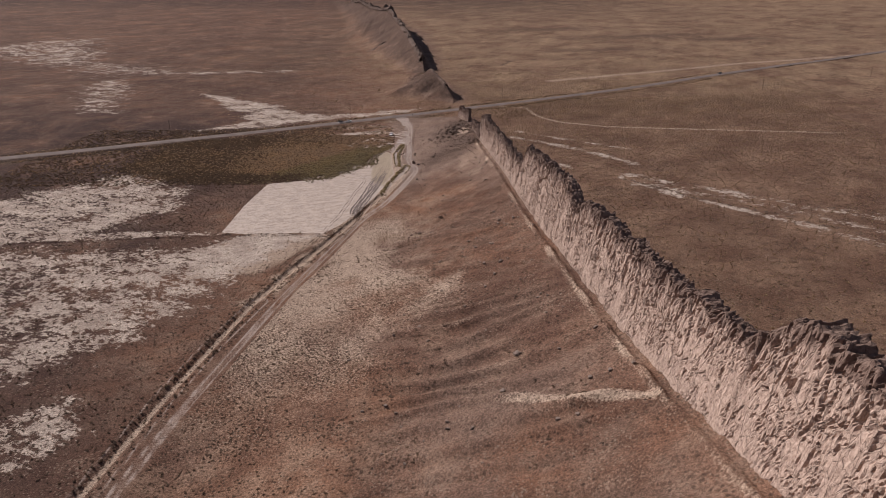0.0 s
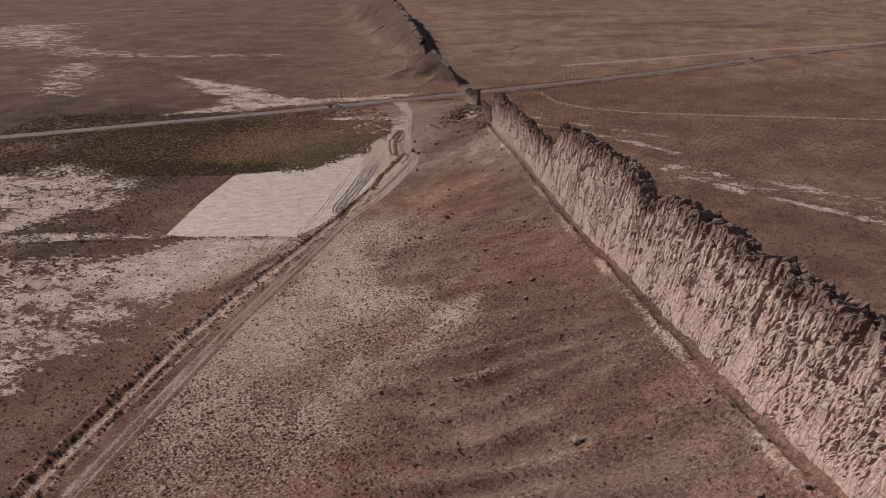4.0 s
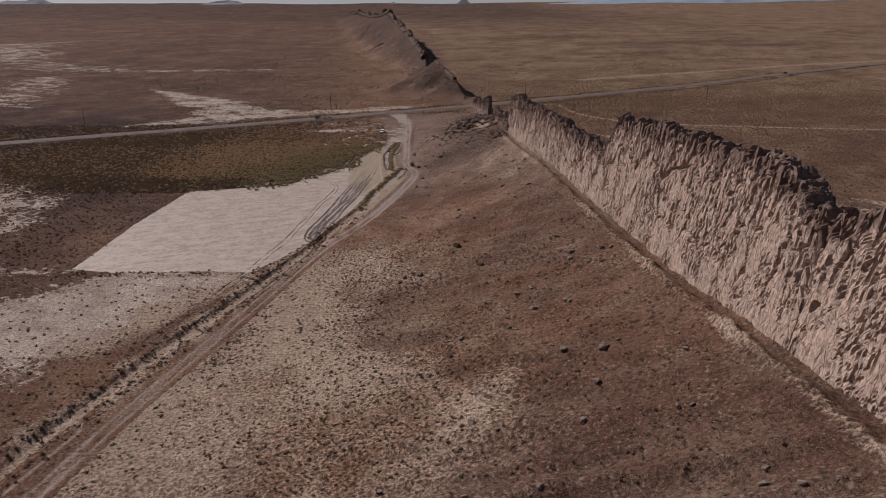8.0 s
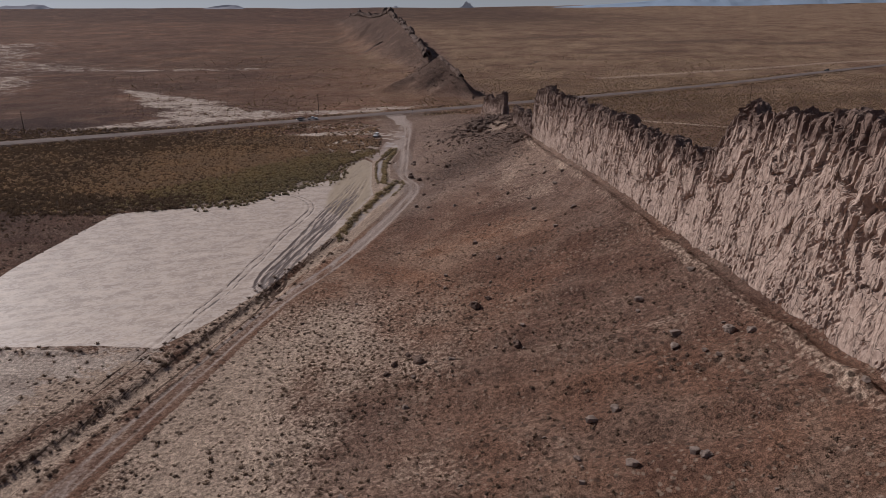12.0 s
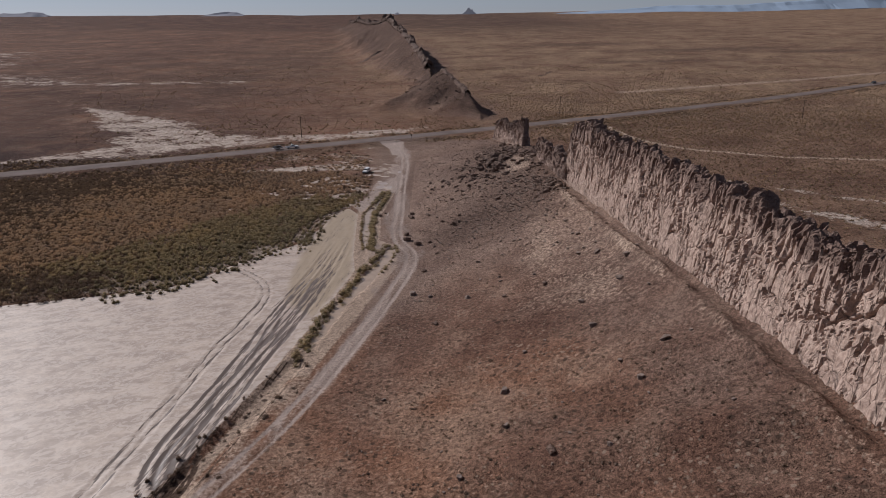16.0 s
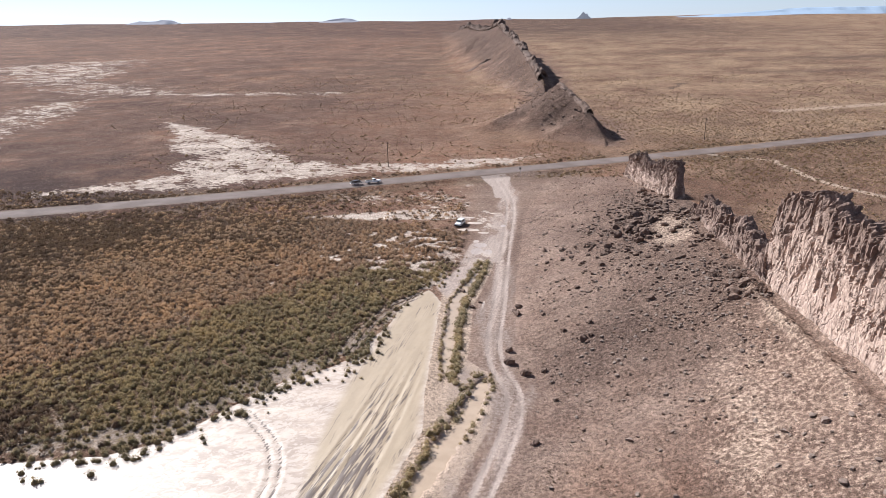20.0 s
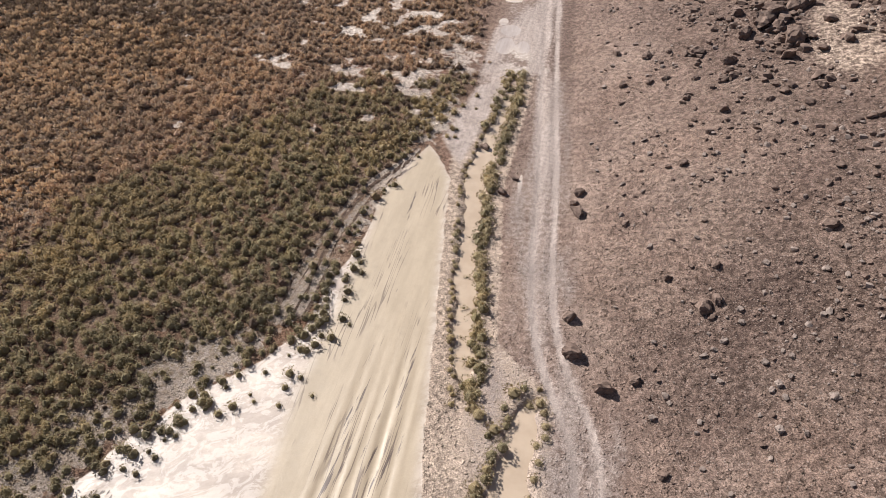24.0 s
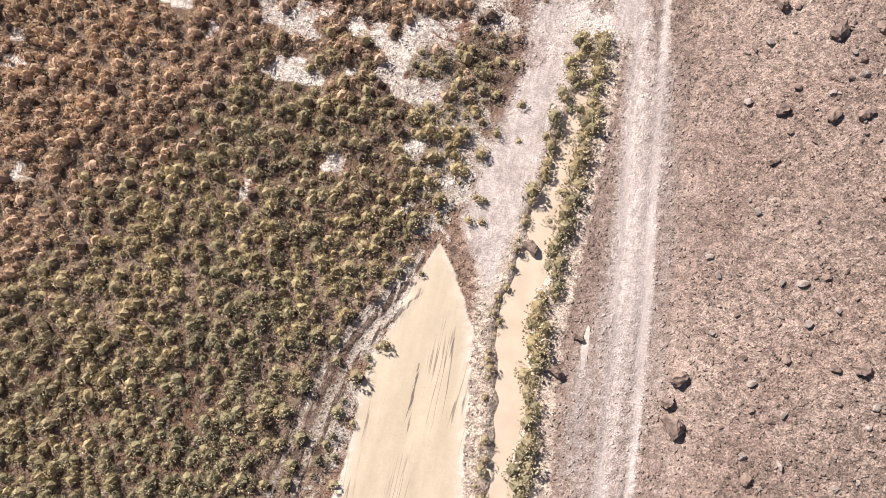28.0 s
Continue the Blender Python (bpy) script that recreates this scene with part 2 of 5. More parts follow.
    z = z + 0.05 * fbm(x / 2.2, y / 2.2, 31, 3) * (1 - smooth(-2, 2, flat)) + np.where(u > 0.02, 0.12, 0.03) * fbm(x / 6, y / 6, 33, 3)
    return z


def axis(start, pieces, far_low, far_high, growth=1.07):
    """Grid lines: close together where the camera passes, wider towards the distance."""
    line = [start]
    for end, step in pieces:
        n = max(1, round((end - line[-1]) / step))
        line += list(np.linspace(line[-1], end, n + 1)[1:])
    step = line[1] - line[0]
    while line[0] > far_low:
        step = min(step * growth, 90)
        line.insert(0, line[0] - step)
    step = line[-1] - line[-2]
    while line[-1] < far_high:
        step = min(step * growth, 90)
        line.append(line[-1] + step)
    return np.array(line)


# ---------- materials ----------


def material(name, rough=0.9, spec=0.2):
    m = bpy.data.materials.new(name)
    m.use_nodes = True
    b = m.node_tree.nodes["Principled BSDF"]
    b.inputs["Roughness"].default_value = rough
    b.inputs["Specular IOR Level"].default_value = spec
    return m, m.node_tree, b


def rgb(*c):
    return (c[0], c[1], c[2], 1)


class Nodes:
    """Short ways to wire a node tree."""

    def __init__(self, tree):
        self.t = tree
        self.where = tree.nodes.new("ShaderNodeNewGeometry").outputs["Position"]

    def noise(self, scale, detail=4, rough=0.55, stretch=None, distort=0.0):
        n = self.t.nodes.new("ShaderNodeTexNoise")
        n.inputs["Scale"].default_value, n.inputs["Detail"].default_value = scale, detail
        n.inputs["Roughness"].default_value, n.inputs["Distortion"].default_value = rough, distort
        src = self.where
        if stretch:
            m = self.t.nodes.new("ShaderNodeMapping")
            m.vector_type = "TEXTURE"
            m.inputs["Scale"].default_value = [1 / s for s in stretch[:3]]
            if len(stretch) > 3:
                m.inputs["Rotation"].default_value[2] = -radians(stretch[3])
            self.t.links.new(src, m.inputs[0])
            src = m.outputs[0]
        self.t.links.new(src, n.inputs["Vector"])
        return n.outputs[0]

    def voronoi(self, scale, feature="F1", out="Distance", stretch=None, warp=0.0):
        n = self.t.nodes.new("ShaderNodeTexVoronoi")
        n.feature = feature
        n.inputs["Scale"].default_value = scale
        src = self.where
        if stretch:
            m = self.t.nodes.new("ShaderNodeMapping")
            m.inputs["Scale"].default_value = stretch
            self.t.links.new(src, m.inputs[0])
            src = m.outputs[0]
        if warp:
            w, a = self.t.nodes.new("ShaderNodeTexNoise"), self.t.nodes.new("ShaderNodeVectorMath")
            w.inputs["Scale"].default_value, a.operation = 0.9, "MULTIPLY_ADD"
            a.inputs[1].default_value = (warp, warp, warp)
            self.t.links.new(self.where, w.inputs["Vector"])
            self.t.links.new(w.outputs["Color"], a.inputs[0]), self.t.links.new(src, a.inputs[2])
            src = a.outputs[0]
        self.t.links.new(src, n.inputs["Vector"])
        return n.outputs[out]

    def attr(self, name, channel=None):
        n = self.t.nodes.new("ShaderNodeAttribute")
        n.attribute_name = name
        if channel is None:
            return n.outputs["Fac"]
        if channel == "a":
            return n.outputs["Alpha"]
        s = self.t.nodes.new("ShaderNodeSeparateColor")
        self.t.links.new(n.outputs["Color"], s.inputs[0])
        return s.outputs["rgb".index(channel)]

    def put(self, value, socket):
        if isinstance(value, (int, float, tuple)):
            socket.default_value = value
        else:
            self.t.links.new(value, socket)

    def math(self, op, a, b=0.0, clamp=False):
        n = self.t.nodes.new("ShaderNodeMath")
        n.operation, n.use_clamp = op, clamp
        self.put(a, n.inputs[0]), self.put(b, n.inputs[1])
        return n.outputs[0]

    def step(self, value, low, high, to_low=0.0, to_high=1.0):
        n = self.t.nodes.new("ShaderNodeMapRange")
        n.interpolation_type = "SMOOTHSTEP"
        for k, v in enumerate((value, low, high, to_low, to_high)):
            self.put(v, n.inputs[k])
        return n.outputs[0]

    def mix(self, fac, a, b, kind="MIX"):
        n = self.t.nodes.new("ShaderNodeMix")
        n.data_type, n.blend_type = "RGBA", kind
        self.put(fac, n.inputs[0]), self.put(a, n.inputs[6]), self.put(b, n.inputs[7])
        return n.outputs[2]

    def bump(self, value, strength, distance, normal=None):
        n = self.t.nodes.new("ShaderNodeBump")
        n.inputs["Strength"].default_value, n.inputs["Distance"].default_value = strength, distance
        self.t.links.new(value, n.inputs["Height"])
        if normal:
            self.t.links.new(normal, n.inputs["Normal"])
        return n.outputs[0]


def ground_material():
    m, t, b = material("desert soil", 0.95, 0.15)
    g = Nodes(t)
    big, mid = g.noise(0.011, 5, 0.6), g.noise(0.09, 6, 0.62)
    fine, grain = g.noise(1.6, 5, 0.7), g.noise(7.0, 4, 0.7)
    knoll = g.noise(0.33, 5, 0.65)
    # small tufts and pale grass between them
    tuft = g.step(g.math("ADD", g.voronoi(0.62, warp=0.5), g.math("MULTIPLY", g.noise(0.08, 5, 0.65), 0.9)), 0.56, 0.72)
    fleck = g.step(g.math("ADD", g.voronoi(1.05, warp=0.8), g.math("MULTIPLY", g.noise(0.06, 5, 0.65), 0.8)), 0.50, 0.68)
    pebble = g.step(g.math("ADD", g.voronoi(2.3, warp=0.6), g.math("MULTIPLY", g.noise(0.5, 4, 0.65), 0.5)), 0.36, 0.56)
    # bare soil: grey-brown to red-brown
    col = g.mix(g.step(big, 0.38, 0.62), rgb(0.165, 0.094, 0.068), rgb(0.232, 0.127, 0.084))
    col = g.mix(g.step(mid, 0.40, 0.68), col, rgb(0.275, 0.180, 0.132))
    # redder plain past the wall, straw-coloured grass swells
    red = g.attr("land", "r")
    plain = g.mix(g.step(g.noise(0.03, 8, 0.68, (1.3, 0.9, 1, 35)), 0.36, 0.66), rgb(0.150, 0.089, 0.064), rgb(0.232, 0.150, 0.106))
    col = g.mix(red, col, plain)
    straw = g.attr("land", "b")
    col = g.mix(g.math("MULTIPLY", straw, g.step(g.noise(0.02, 8, 0.70, (1.2, 0.8, 1, 15)), 0.35, 0.62)), col, rgb(0.278, 0.192, 0.130))
    # dark low flats
    flat = g.attr("land", "a")
    col = g.mix(g.math("MULTIPLY", flat, g.step(g.noise(0.018, 8, 0.70, (1.1, 0.9, 1, -15)), 0.22, 0.58)), col, rgb(0.074, 0.048, 0.043))
    # talus slope: greyer, stony
    talus = g.attr("land", "g")
    col = g.mix(g.math("MULTIPLY", talus, 0.9), col, g.mix(g.step(mid, 0.3, 0.7), rgb(0.198, 0.139, 0.113), rgb(0.246, 0.180, 0.149)))
    clumps = g.step(g.math("ADD", g.voronoi(0.17, warp=2.5), g.math("MULTIPLY", g.noise(0.02, 6, 0.65), 0.9)), 0.62, 0.95)
    col = g.mix(g.math("MULTIPLY", g.math("MAXIMUM", red, straw), g.math("SUBTRACT", 1.0, clumps)), col, g.mix(0.5, col, rgb(0.10, 0.062, 0.046)))
    col = g.mix(g.attr("rocky"), col, g.mix(g.step(fine, 0.3, 0.7), rgb(0.072, 0.048, 0.040), rgb(0.135, 0.094, 0.077)))
    col = g.mix(0.6, col, g.mix(g.step(g.noise(0.020, 10, 0.76, (1.2, 0.8, 1, 25)), 0.36, 0.64), rgb(0.70, 0.67, 0.68), rgb(1.22, 1.21, 1.17)), "MULTIPLY")
    # pale soil streaks, with lit rib crests painted in
    pale = g.attr("cover", "a")
    col = g.mix(g.step(g.math("ADD", pale, g.math("MULTIPLY", g.math("SUBTRACT", fine, 0.5), 1.2)), 0.22, 0.72), col, rgb(0.41, 0.312, 0.245))
    # salt crust
    salt = g.attr("cover", "r")
    crust = g.math("ADD", g.math("MULTIPLY", g.noise(0.055, 8, 0.74, (1, 1.4, 1, 25)), 0.52), g.math("MULTIPLY", g.noise(0.34, 7, 0.75, (1, 1.3, 1, 30), 0.5), 0.48))
    crust = g.step(crust, 0.34, 0.66)
    white = g.step(g.math("ADD", crust, g.math("SUBTRACT", salt, 1.0)), -0.02, 0.14)
    col = g.mix(white, col, g.mix(g.step(mid, 0.3, 0.7), rgb(0.37, 0.295, 0.25), rgb(0.56, 0.47, 0.405)))
    # low plant litter, its brown darkened for the shade among the shrubs
    green = g.attr("cover", "g")
    col = g.mix(g.math("MULTIPLY", green, g.step(fine, 0.30, 0.62)), col, g.mix(g.step(mid, 0.35, 0.65), rgb(0.095, 0.067, 0.045), rgb(0.165, 0.120, 0.085)))
    # dried and wet mud of the pan
    pan, wet = g.attr("cover", "b"), g.attr("mud", "r")
    mudedge = g.step(g.math("ADD", pan, g.math("MULTIPLY", g.math("SUBTRACT", g.noise(0.5, 5, 0.65), 0.5), 0.6)), 0.42, 0.58)
    mud = g.mix(g.step(g.noise(0.16, 6, 0.66, (1, 1.8, 1, -20)), 0.36, 0.66), rgb(0.30, 0.226, 0.178), rgb(0.48, 0.378, 0.302))
    mud = g.mix(g.math("MULTIPLY", g.step(g.noise(0.8, 6, 0.75, (1, 1.4, 1, 30), 0.6), 0.46, 0.64), 0.45), mud, rgb(0.33, 0.25, 0.205))
    mud = g.mix(g.step(g.noise(2.5, 5, 0.75, (1, 1.6, 1, 15)), 0.60, 0.72, 0.0, 0.7), mud, rgb(0.24, 0.18, 0.15))
    mud = g.mix(g.step(g.noise(0.45, 7, 0.72, (1, 1.5, 1, -30), 1.4), 0.485, 0.53, 0.0, 0.5), mud, rgb(0.56, 0.465, 0.395))
    mud = g.mix(wet, mud, g.mix(g.step(g.noise(0.35, 4, 0.6, (2.2, 0.3, 1, 4)), 0.35, 0.7), rgb(0.318, 0.240, 0.162), rgb(0.372, 0.283, 0.194)))
    # drag lines left by wheels in the wet mud
    scratch = g.math("ABSOLUTE", g.math("SUBTRACT", g.noise(1.1, 2, 0.5, (1.0, 0.045, 1, 3), 0.25), 0.5))
    scratch = g.math("MULTIPLY", g.step(scratch, 0.006, 0.024, 1.0, 0.0), g.step(g.noise(0.25, 3, 0.6, (1, 0.35, 1, 3)), 0.46, 0.58))
    mud = g.mix(g.math("MULTIPLY", g.math("MULTIPLY", wet, scratch), 0.85), mud, rgb(0.135, 0.092, 0.066))
    col = g.mix(mudedge, col, mud)
    # wheel ruts and churned ground
    rut = g.attr("mud", "g")
    churn = g.step(g.math("ADD", rut, g.math("MULTIPLY", g.math("SUBTRACT", g.noise(1.5, 4, 0.65, (1.6, 0.10, 1, 8.5), 0.3), 0.5), 2.4)), 0.46, 0.68)
    col = g.mix(churn, col, rgb(0.105, 0.072, 0.056))
    # driven gravel
    drive = g.attr("mud", "b")
    gravel = g.mix(g.step(g.noise(0.6, 5, 0.7, (3.0, 0.25, 1, 3)), 0.35, 0.66), rgb(0.300, 0.236, 0.204), rgb(0.375, 0.302, 0.262))
    col = g.mix(g.step(g.math("ADD", drive, g.math("MULTIPLY", g.math("SUBTRACT", fine, 0.5), 0.6)), 0.30, 0.70), col, gravel)
    # grey washed bed beside the track
    bed = g.attr("mud", "a")
    col = g.mix(g.step(g.math("ADD", bed, g.math("MULTIPLY", g.math("SUBTRACT", fine, 0.5), 0.8)), 0.4, 0.8), col, g.mix(grain, rgb(0.230, 0.180, 0.156), rgb(0.285, 0.226, 0.196)))
    # grain
    soft = g.math("SUBTRACT", 1.0, g.math("MULTIPLY", g.math("MAXIMUM", g.math("MAXIMUM", mudedge, g.math("MULTIPLY", drive, 0.85)), g.math("MULTIPLY", bed, 0.7)), 0.93), True)
    col = g.mix(g.math("MULTIPLY", soft, 0.72), col, g.mix(g.step(grain, 0.39, 0.61), rgb(0.46, 0.45, 0.44), rgb(1.46, 1.45, 1.43)), "MULTIPLY")
    col = g.mix(g.math("MULTIPLY", soft, 0.62), col, g.mix(g.step(fine, 0.39, 0.61), rgb(0.50, 0.48, 0.47), rgb(1.42, 1.40, 1.37)), "MULTIPLY")
    col = g.mix(g.math("MULTIPLY", soft, 0.5), col, g.mix(g.step(knoll, 0.32, 0.68), rgb(0.80, 0.785, 0.775), rgb(1.18, 1.17, 1.15)), "MULTIPLY")
    plants = g.math("MULTIPLY", g.math("MULTIPLY", soft, g.math("SUBTRACT", 1.0, g.math("MULTIPLY", talus, 0.92))), g.math("SUBTRACT", 1.0, g.math("MULTIPLY", white, 0.55)))
    col = g.mix(g.math("MULTIPLY", plants, g.math("SUBTRACT", 1.0, fleck)), col, g.mix(0.45, col, rgb(0.37, 0.29, 0.225)))
    col = g.mix(g.math("MULTIPLY", g.math("MULTIPLY", plants, 0.78), g.math("SUBTRACT", 1.0, tuft)), col, rgb(0.050, 0.034, 0.026))
    # gravel on the stony slope: pale and dark chips
    chip = g.voronoi(3.4, out="Color", warp=0.5)
    chips = g.math("MULTIPLY", g.math("MULTIPLY", soft, talus), g.step(g.voronoi(3.4, warp=0.5), 0.18, 0.32, 0.50, 0.0))
    col = g.mix(chips, col, g.mix(g.step(chip, 0.45, 0.55), rgb(0.085, 0.062, 0.052), rgb(0.345, 0.268, 0.225)))
    t.links.new(col, b.inputs["Base Color"])
    rough = g.math("SUBTRACT", 0.95, g.math("MULTIPLY", mudedge, g.math("ADD", 0.18, g.math("MULTIPLY", g.noise(0.7, 7, 0.75, (1, 1.5, 1, -25)), 0.5))))
    t.links.new(rough, b.inputs["Roughness"])
    t.links.new(g.math("ADD", 0.02, g.math("MULTIPLY", mudedge, 0.34)), b.inputs["Specular IOR Level"])
    n0 = g.bump(g.math("MULTIPLY", g.math("SUBTRACT", knoll, 0.5), soft), 0.7, 0.5)
    n1 = g.bump(g.math("MULTIPLY", g.math("SUBTRACT", fine, 0.5), soft), 1.0, 0.25, n0)
    n2 = g.bump(g.math("MULTIPLY", g.math("SUBTRACT", grain, 0.5), soft), 1.0, 0.16, n1)
    n2 = g.bump(g.math("MULTIPLY", g.math("SUBTRACT", 1.0, pebble), g.step(soft, 0.35, 0.9)), 1.0, 0.22, n2)
    t.links.new(n2, b.inputs["Normal"])
    return m


def rock_material(name, dark, light, varnish, seams=True, fleck=0.5):
    """Weathered igneous rock; the attribute 'high' says how far up the wall a place is."""
    m, t, b = material(name, 0.92, 0.2)
    g = Nodes(t)
    big, fine, grain = g.noise(0.18, 5, 0.6), g.noise(1.3, 6, 0.7), g.noise(6, 4, 0.7)
    col = g.mix(g.step(fine, 0.32, 0.66), dark, light)
    col = g.mix(g.step(grain, 0.55, 0.8, 0.0, fleck), col, rgb(0.39, 0.33, 0.29))
    high = g.attr("high")
    mask = g.step(g.math("ADD", high, g.math("MULTIPLY", g.math("SUBTRACT", g.noise(0.35, 6, 0.7, (1, 1, 0.4)), 0.5), 1.1)), 0.45, 0.95)
    col = g.mix(g.math("MULTIPLY", mask, 0.92), col, g.mix(g.step(fine, 0.3, 0.7), varnish, tuple(0.55 * d + 0.45 * v for d, v in zip(dark, varnish))))
    col = g.mix(g.step(big, 0.45, 0.75, 0.0, 0.7 * fleck), col, rgb(0.26, 0.185, 0.15))
    if not seams:
        t.links.new(col, b.inputs["Base Color"])
        t.links.new(g.bump(grain, 0.6, 0.06, g.bump(fine, 0.6, 0.2)), b.inputs["Normal"])
        return m
    joint = g.step(g.voronoi(0.85, "DISTANCE_TO_EDGE", "Distance", (1, 1, 0.40), 0.45), 0.0, 0.04)
    crack = g.step(g.voronoi(0.36, "DISTANCE_TO_EDGE", "Distance", (1, 1, 0.25), 0.35), 0.0, 0.03)
    seam = g.math("MULTIPLY", joint, crack)
    col = g.mix(g.math("MULTIPLY", g.math("SUBTRACT", 1.0, seam), g.step(g.noise(0.5, 3), 0.35, 0.65, 0.05, 0.5)), col, rgb(0.12, 0.086, 0.072))
    t.links.new(col, b.inputs["Base Color"])
    n1 = g.bump(seam, 0.75, 0.22)
    n2 = g.bump(fine, 0.7, 0.25, n1)
    t.links.new(g.bump(grain, 0.6, 0.06, n2), b.inputs["Normal"])
    return m


def plant_material(name, low, high, lit_tip):
    m, t, b = material(name, 0.8, 0.15)
    g = Nodes(t)
    tint = g.attr("tint")
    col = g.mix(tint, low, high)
    # Paler towards the top: leaf tips and the sunlight on them, in one colour.
    col = g.mix(g.math("MULTIPLY", g.step(g.attr("up"), 0.35, 1.0), 0.8), col, lit_tip)
    col = g.mix(0.45, col, g.mix(g.step(g.noise(0.045, 6, 0.7), 0.36, 0.64), rgb(0.84, 0.86, 0.90), rgb(1.24, 1.16, 0.98)), "MULTIPLY")
    col = g.mix(0.5, col, g.mix(g.noise(9, 3), rgb(0.6, 0.6, 0.6), rgb(1.4, 1.4, 1.4)), "MULTIPLY")
    t.links.new(col, b.inputs["Base Color"])
    # thin leaves let a part of the light through
    thin, both = t.nodes.new("ShaderNodeBsdfTranslucent"), t.nodes.new("ShaderNodeMixShader")
    both.inputs[0].default_value = 0.15
    t.links.new(g.mix(1.0, col, rgb(1.15, 1.10, 0.88), "MULTIPLY"), thin.inputs["Color"])
    t.links.new(b.outputs[0], both.inputs[1]), t.links.new(thin.outputs[0], both.inputs[2])
    t.links.new(both.outputs[0], t.nodes["Material Output"].inputs["Surface"])
    return m


def plain_material(name, color, rough=0.6, spec=0.4, metal=0.0, vary=0.25, scale=3.0):
    m, t, b = material(name, rough, spec)
    g = Nodes(t)
    lo = tuple(c * (1 - vary) for c in color[:3])
    hi = tuple(min(1, c * (1 + vary)) for c in color[:3])
    t.links.new(g.mix(g.step(g.noise(scale, 5, 0.65), 0.3, 0.7), rgb(*lo), rgb(*hi)), b.inputs["Base Color"])
    b.inputs["Metallic"].default_value = metal
    return m


def asphalt_material():
    m, t, b = material("worn asphalt", 0.95, 0.08)
    g = Nodes(t)
    col = g.mix(g.step(g.noise(0.12, 5, 0.6), 0.35, 0.65), rgb(0.128, 0.098, 0.087), rgb(0.180, 0.140, 0.125))
    col = g.mix(g.step(g.noise(3.0, 5, 0.75), 0.4, 0.75, 0.0, 0.5), col, rgb(0.165, 0.131, 0.117))
    side = g.attr("side")
    col = g.mix(g.step(g.math("ADD", side, g.math("MULTIPLY", g.math("SUBTRACT", g.noise(0.7, 5, 0.7), 0.5), 0.5)), 0.60, 0.86), col, rgb(0.140, 0.102, 0.082))
    t.links.new(col, b.inputs["Base Color"])
    t.links.new(g.bump(g.noise(12, 3), 0.4, 0.02), b.inputs["Normal"])
    return m


def water_material():
    m, t, b = material("muddy water", 0.12, 0.5)
    g = Nodes(t)
    t.links.new(g.mix(g.step(g.noise(0.5, 4, 0.6), 0.3, 0.7), rgb(0.355, 0.262, 0.185), rgb(0.41, 0.308, 0.222)), b.inputs["Base Color"])
    t.links.new(g.bump(g.noise(5, 3), 0.08, 0.02), b.inputs["Normal"])
    return m


SOIL = ground_material()
ROCK = rock_material("dike rock", rgb(0.285, 0.196, 0.154), rgb(0.490, 0.362, 0.292), rgb(0.108, 0.066, 0.053))
BOULDER = rock_material("dark boulder rock", rgb(0.086, 0.055, 0.042), rgb(0.182, 0.122, 0.093), rgb(0.055, 0.040, 0.034), False, 0.15)
STONE = rock_material("weathered stone", rgb(0.135, 0.099, 0.081), rgb(0.26, 0.198, 0.163), rgb(0.13, 0.095, 0.085), False)
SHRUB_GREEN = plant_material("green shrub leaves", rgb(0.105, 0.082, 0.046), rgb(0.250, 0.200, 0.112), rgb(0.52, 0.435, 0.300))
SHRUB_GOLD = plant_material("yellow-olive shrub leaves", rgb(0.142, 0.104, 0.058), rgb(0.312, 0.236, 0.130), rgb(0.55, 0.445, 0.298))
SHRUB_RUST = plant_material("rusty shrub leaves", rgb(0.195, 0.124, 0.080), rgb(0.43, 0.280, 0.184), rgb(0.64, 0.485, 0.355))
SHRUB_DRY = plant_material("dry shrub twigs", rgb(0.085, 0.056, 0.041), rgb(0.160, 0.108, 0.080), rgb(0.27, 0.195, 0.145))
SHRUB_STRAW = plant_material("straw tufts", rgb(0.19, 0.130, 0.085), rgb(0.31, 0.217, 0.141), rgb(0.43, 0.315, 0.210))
ASPHALT, WATER = asphalt_material(), water_material()

# ---------- mesh helpers ----------


def mesh_object(name, verts, faces, mat, shade_smooth=False):
    """A mesh from arrays; faces all have the same number of corners."""
    verts, faces = np.asarray(verts, np.float32), np.asarray(faces, np.int32)
    me = bpy.data.meshes.new(name)
    n, k = faces.shape
    me.vertices.add(len(verts))
    me.vertices.foreach_set("co", verts.ravel())
    me.loops.add(n * k)
    me.loops.foreach_set("vertex_index", faces.ravel())
    me.polygons.add(n)
    me.polygons.foreach_set("loop_start", np.arange(n, dtype=np.int32) * k)
    me.polygons.foreach_set("loop_total", np.full(n, k, np.int32))
    me.polygons.foreach_set("use_smooth", np.full(n, shade_smooth))
    me.materials.append(mat)
    me.update(calc_edges=True)
    return new(name, me)


def give(ob, name, values):
    """A number for each corner point of a mesh, or a colour of four."""
    values = np.asarray(values, np.float32)
    kind = "FLOAT" if values.ndim == 1 else "FLOAT_COLOR"
    a = ob.data.attributes.new(name, kind, "POINT")
    a.data.foreach_set("value" if values.ndim == 1 else "color", values.ravel())


def grid_faces(rows, cols):
    i = np.arange(rows * cols).reshape(rows, cols)
    return np.stack([i[:-1, :-1], i[:-1, 1:], i[1:, 1:], i[1:, :-1]], -1).reshape(-1, 4)


def part(name, bm, mat, parent, label=""):
    me = bpy.data.meshes.new(name)
    bm.to_mesh(me)
    bm.free()
    me.materials.append(mat)
    ob = new(name, me)
    ob.parent = parent
    return tagged(ob, label)


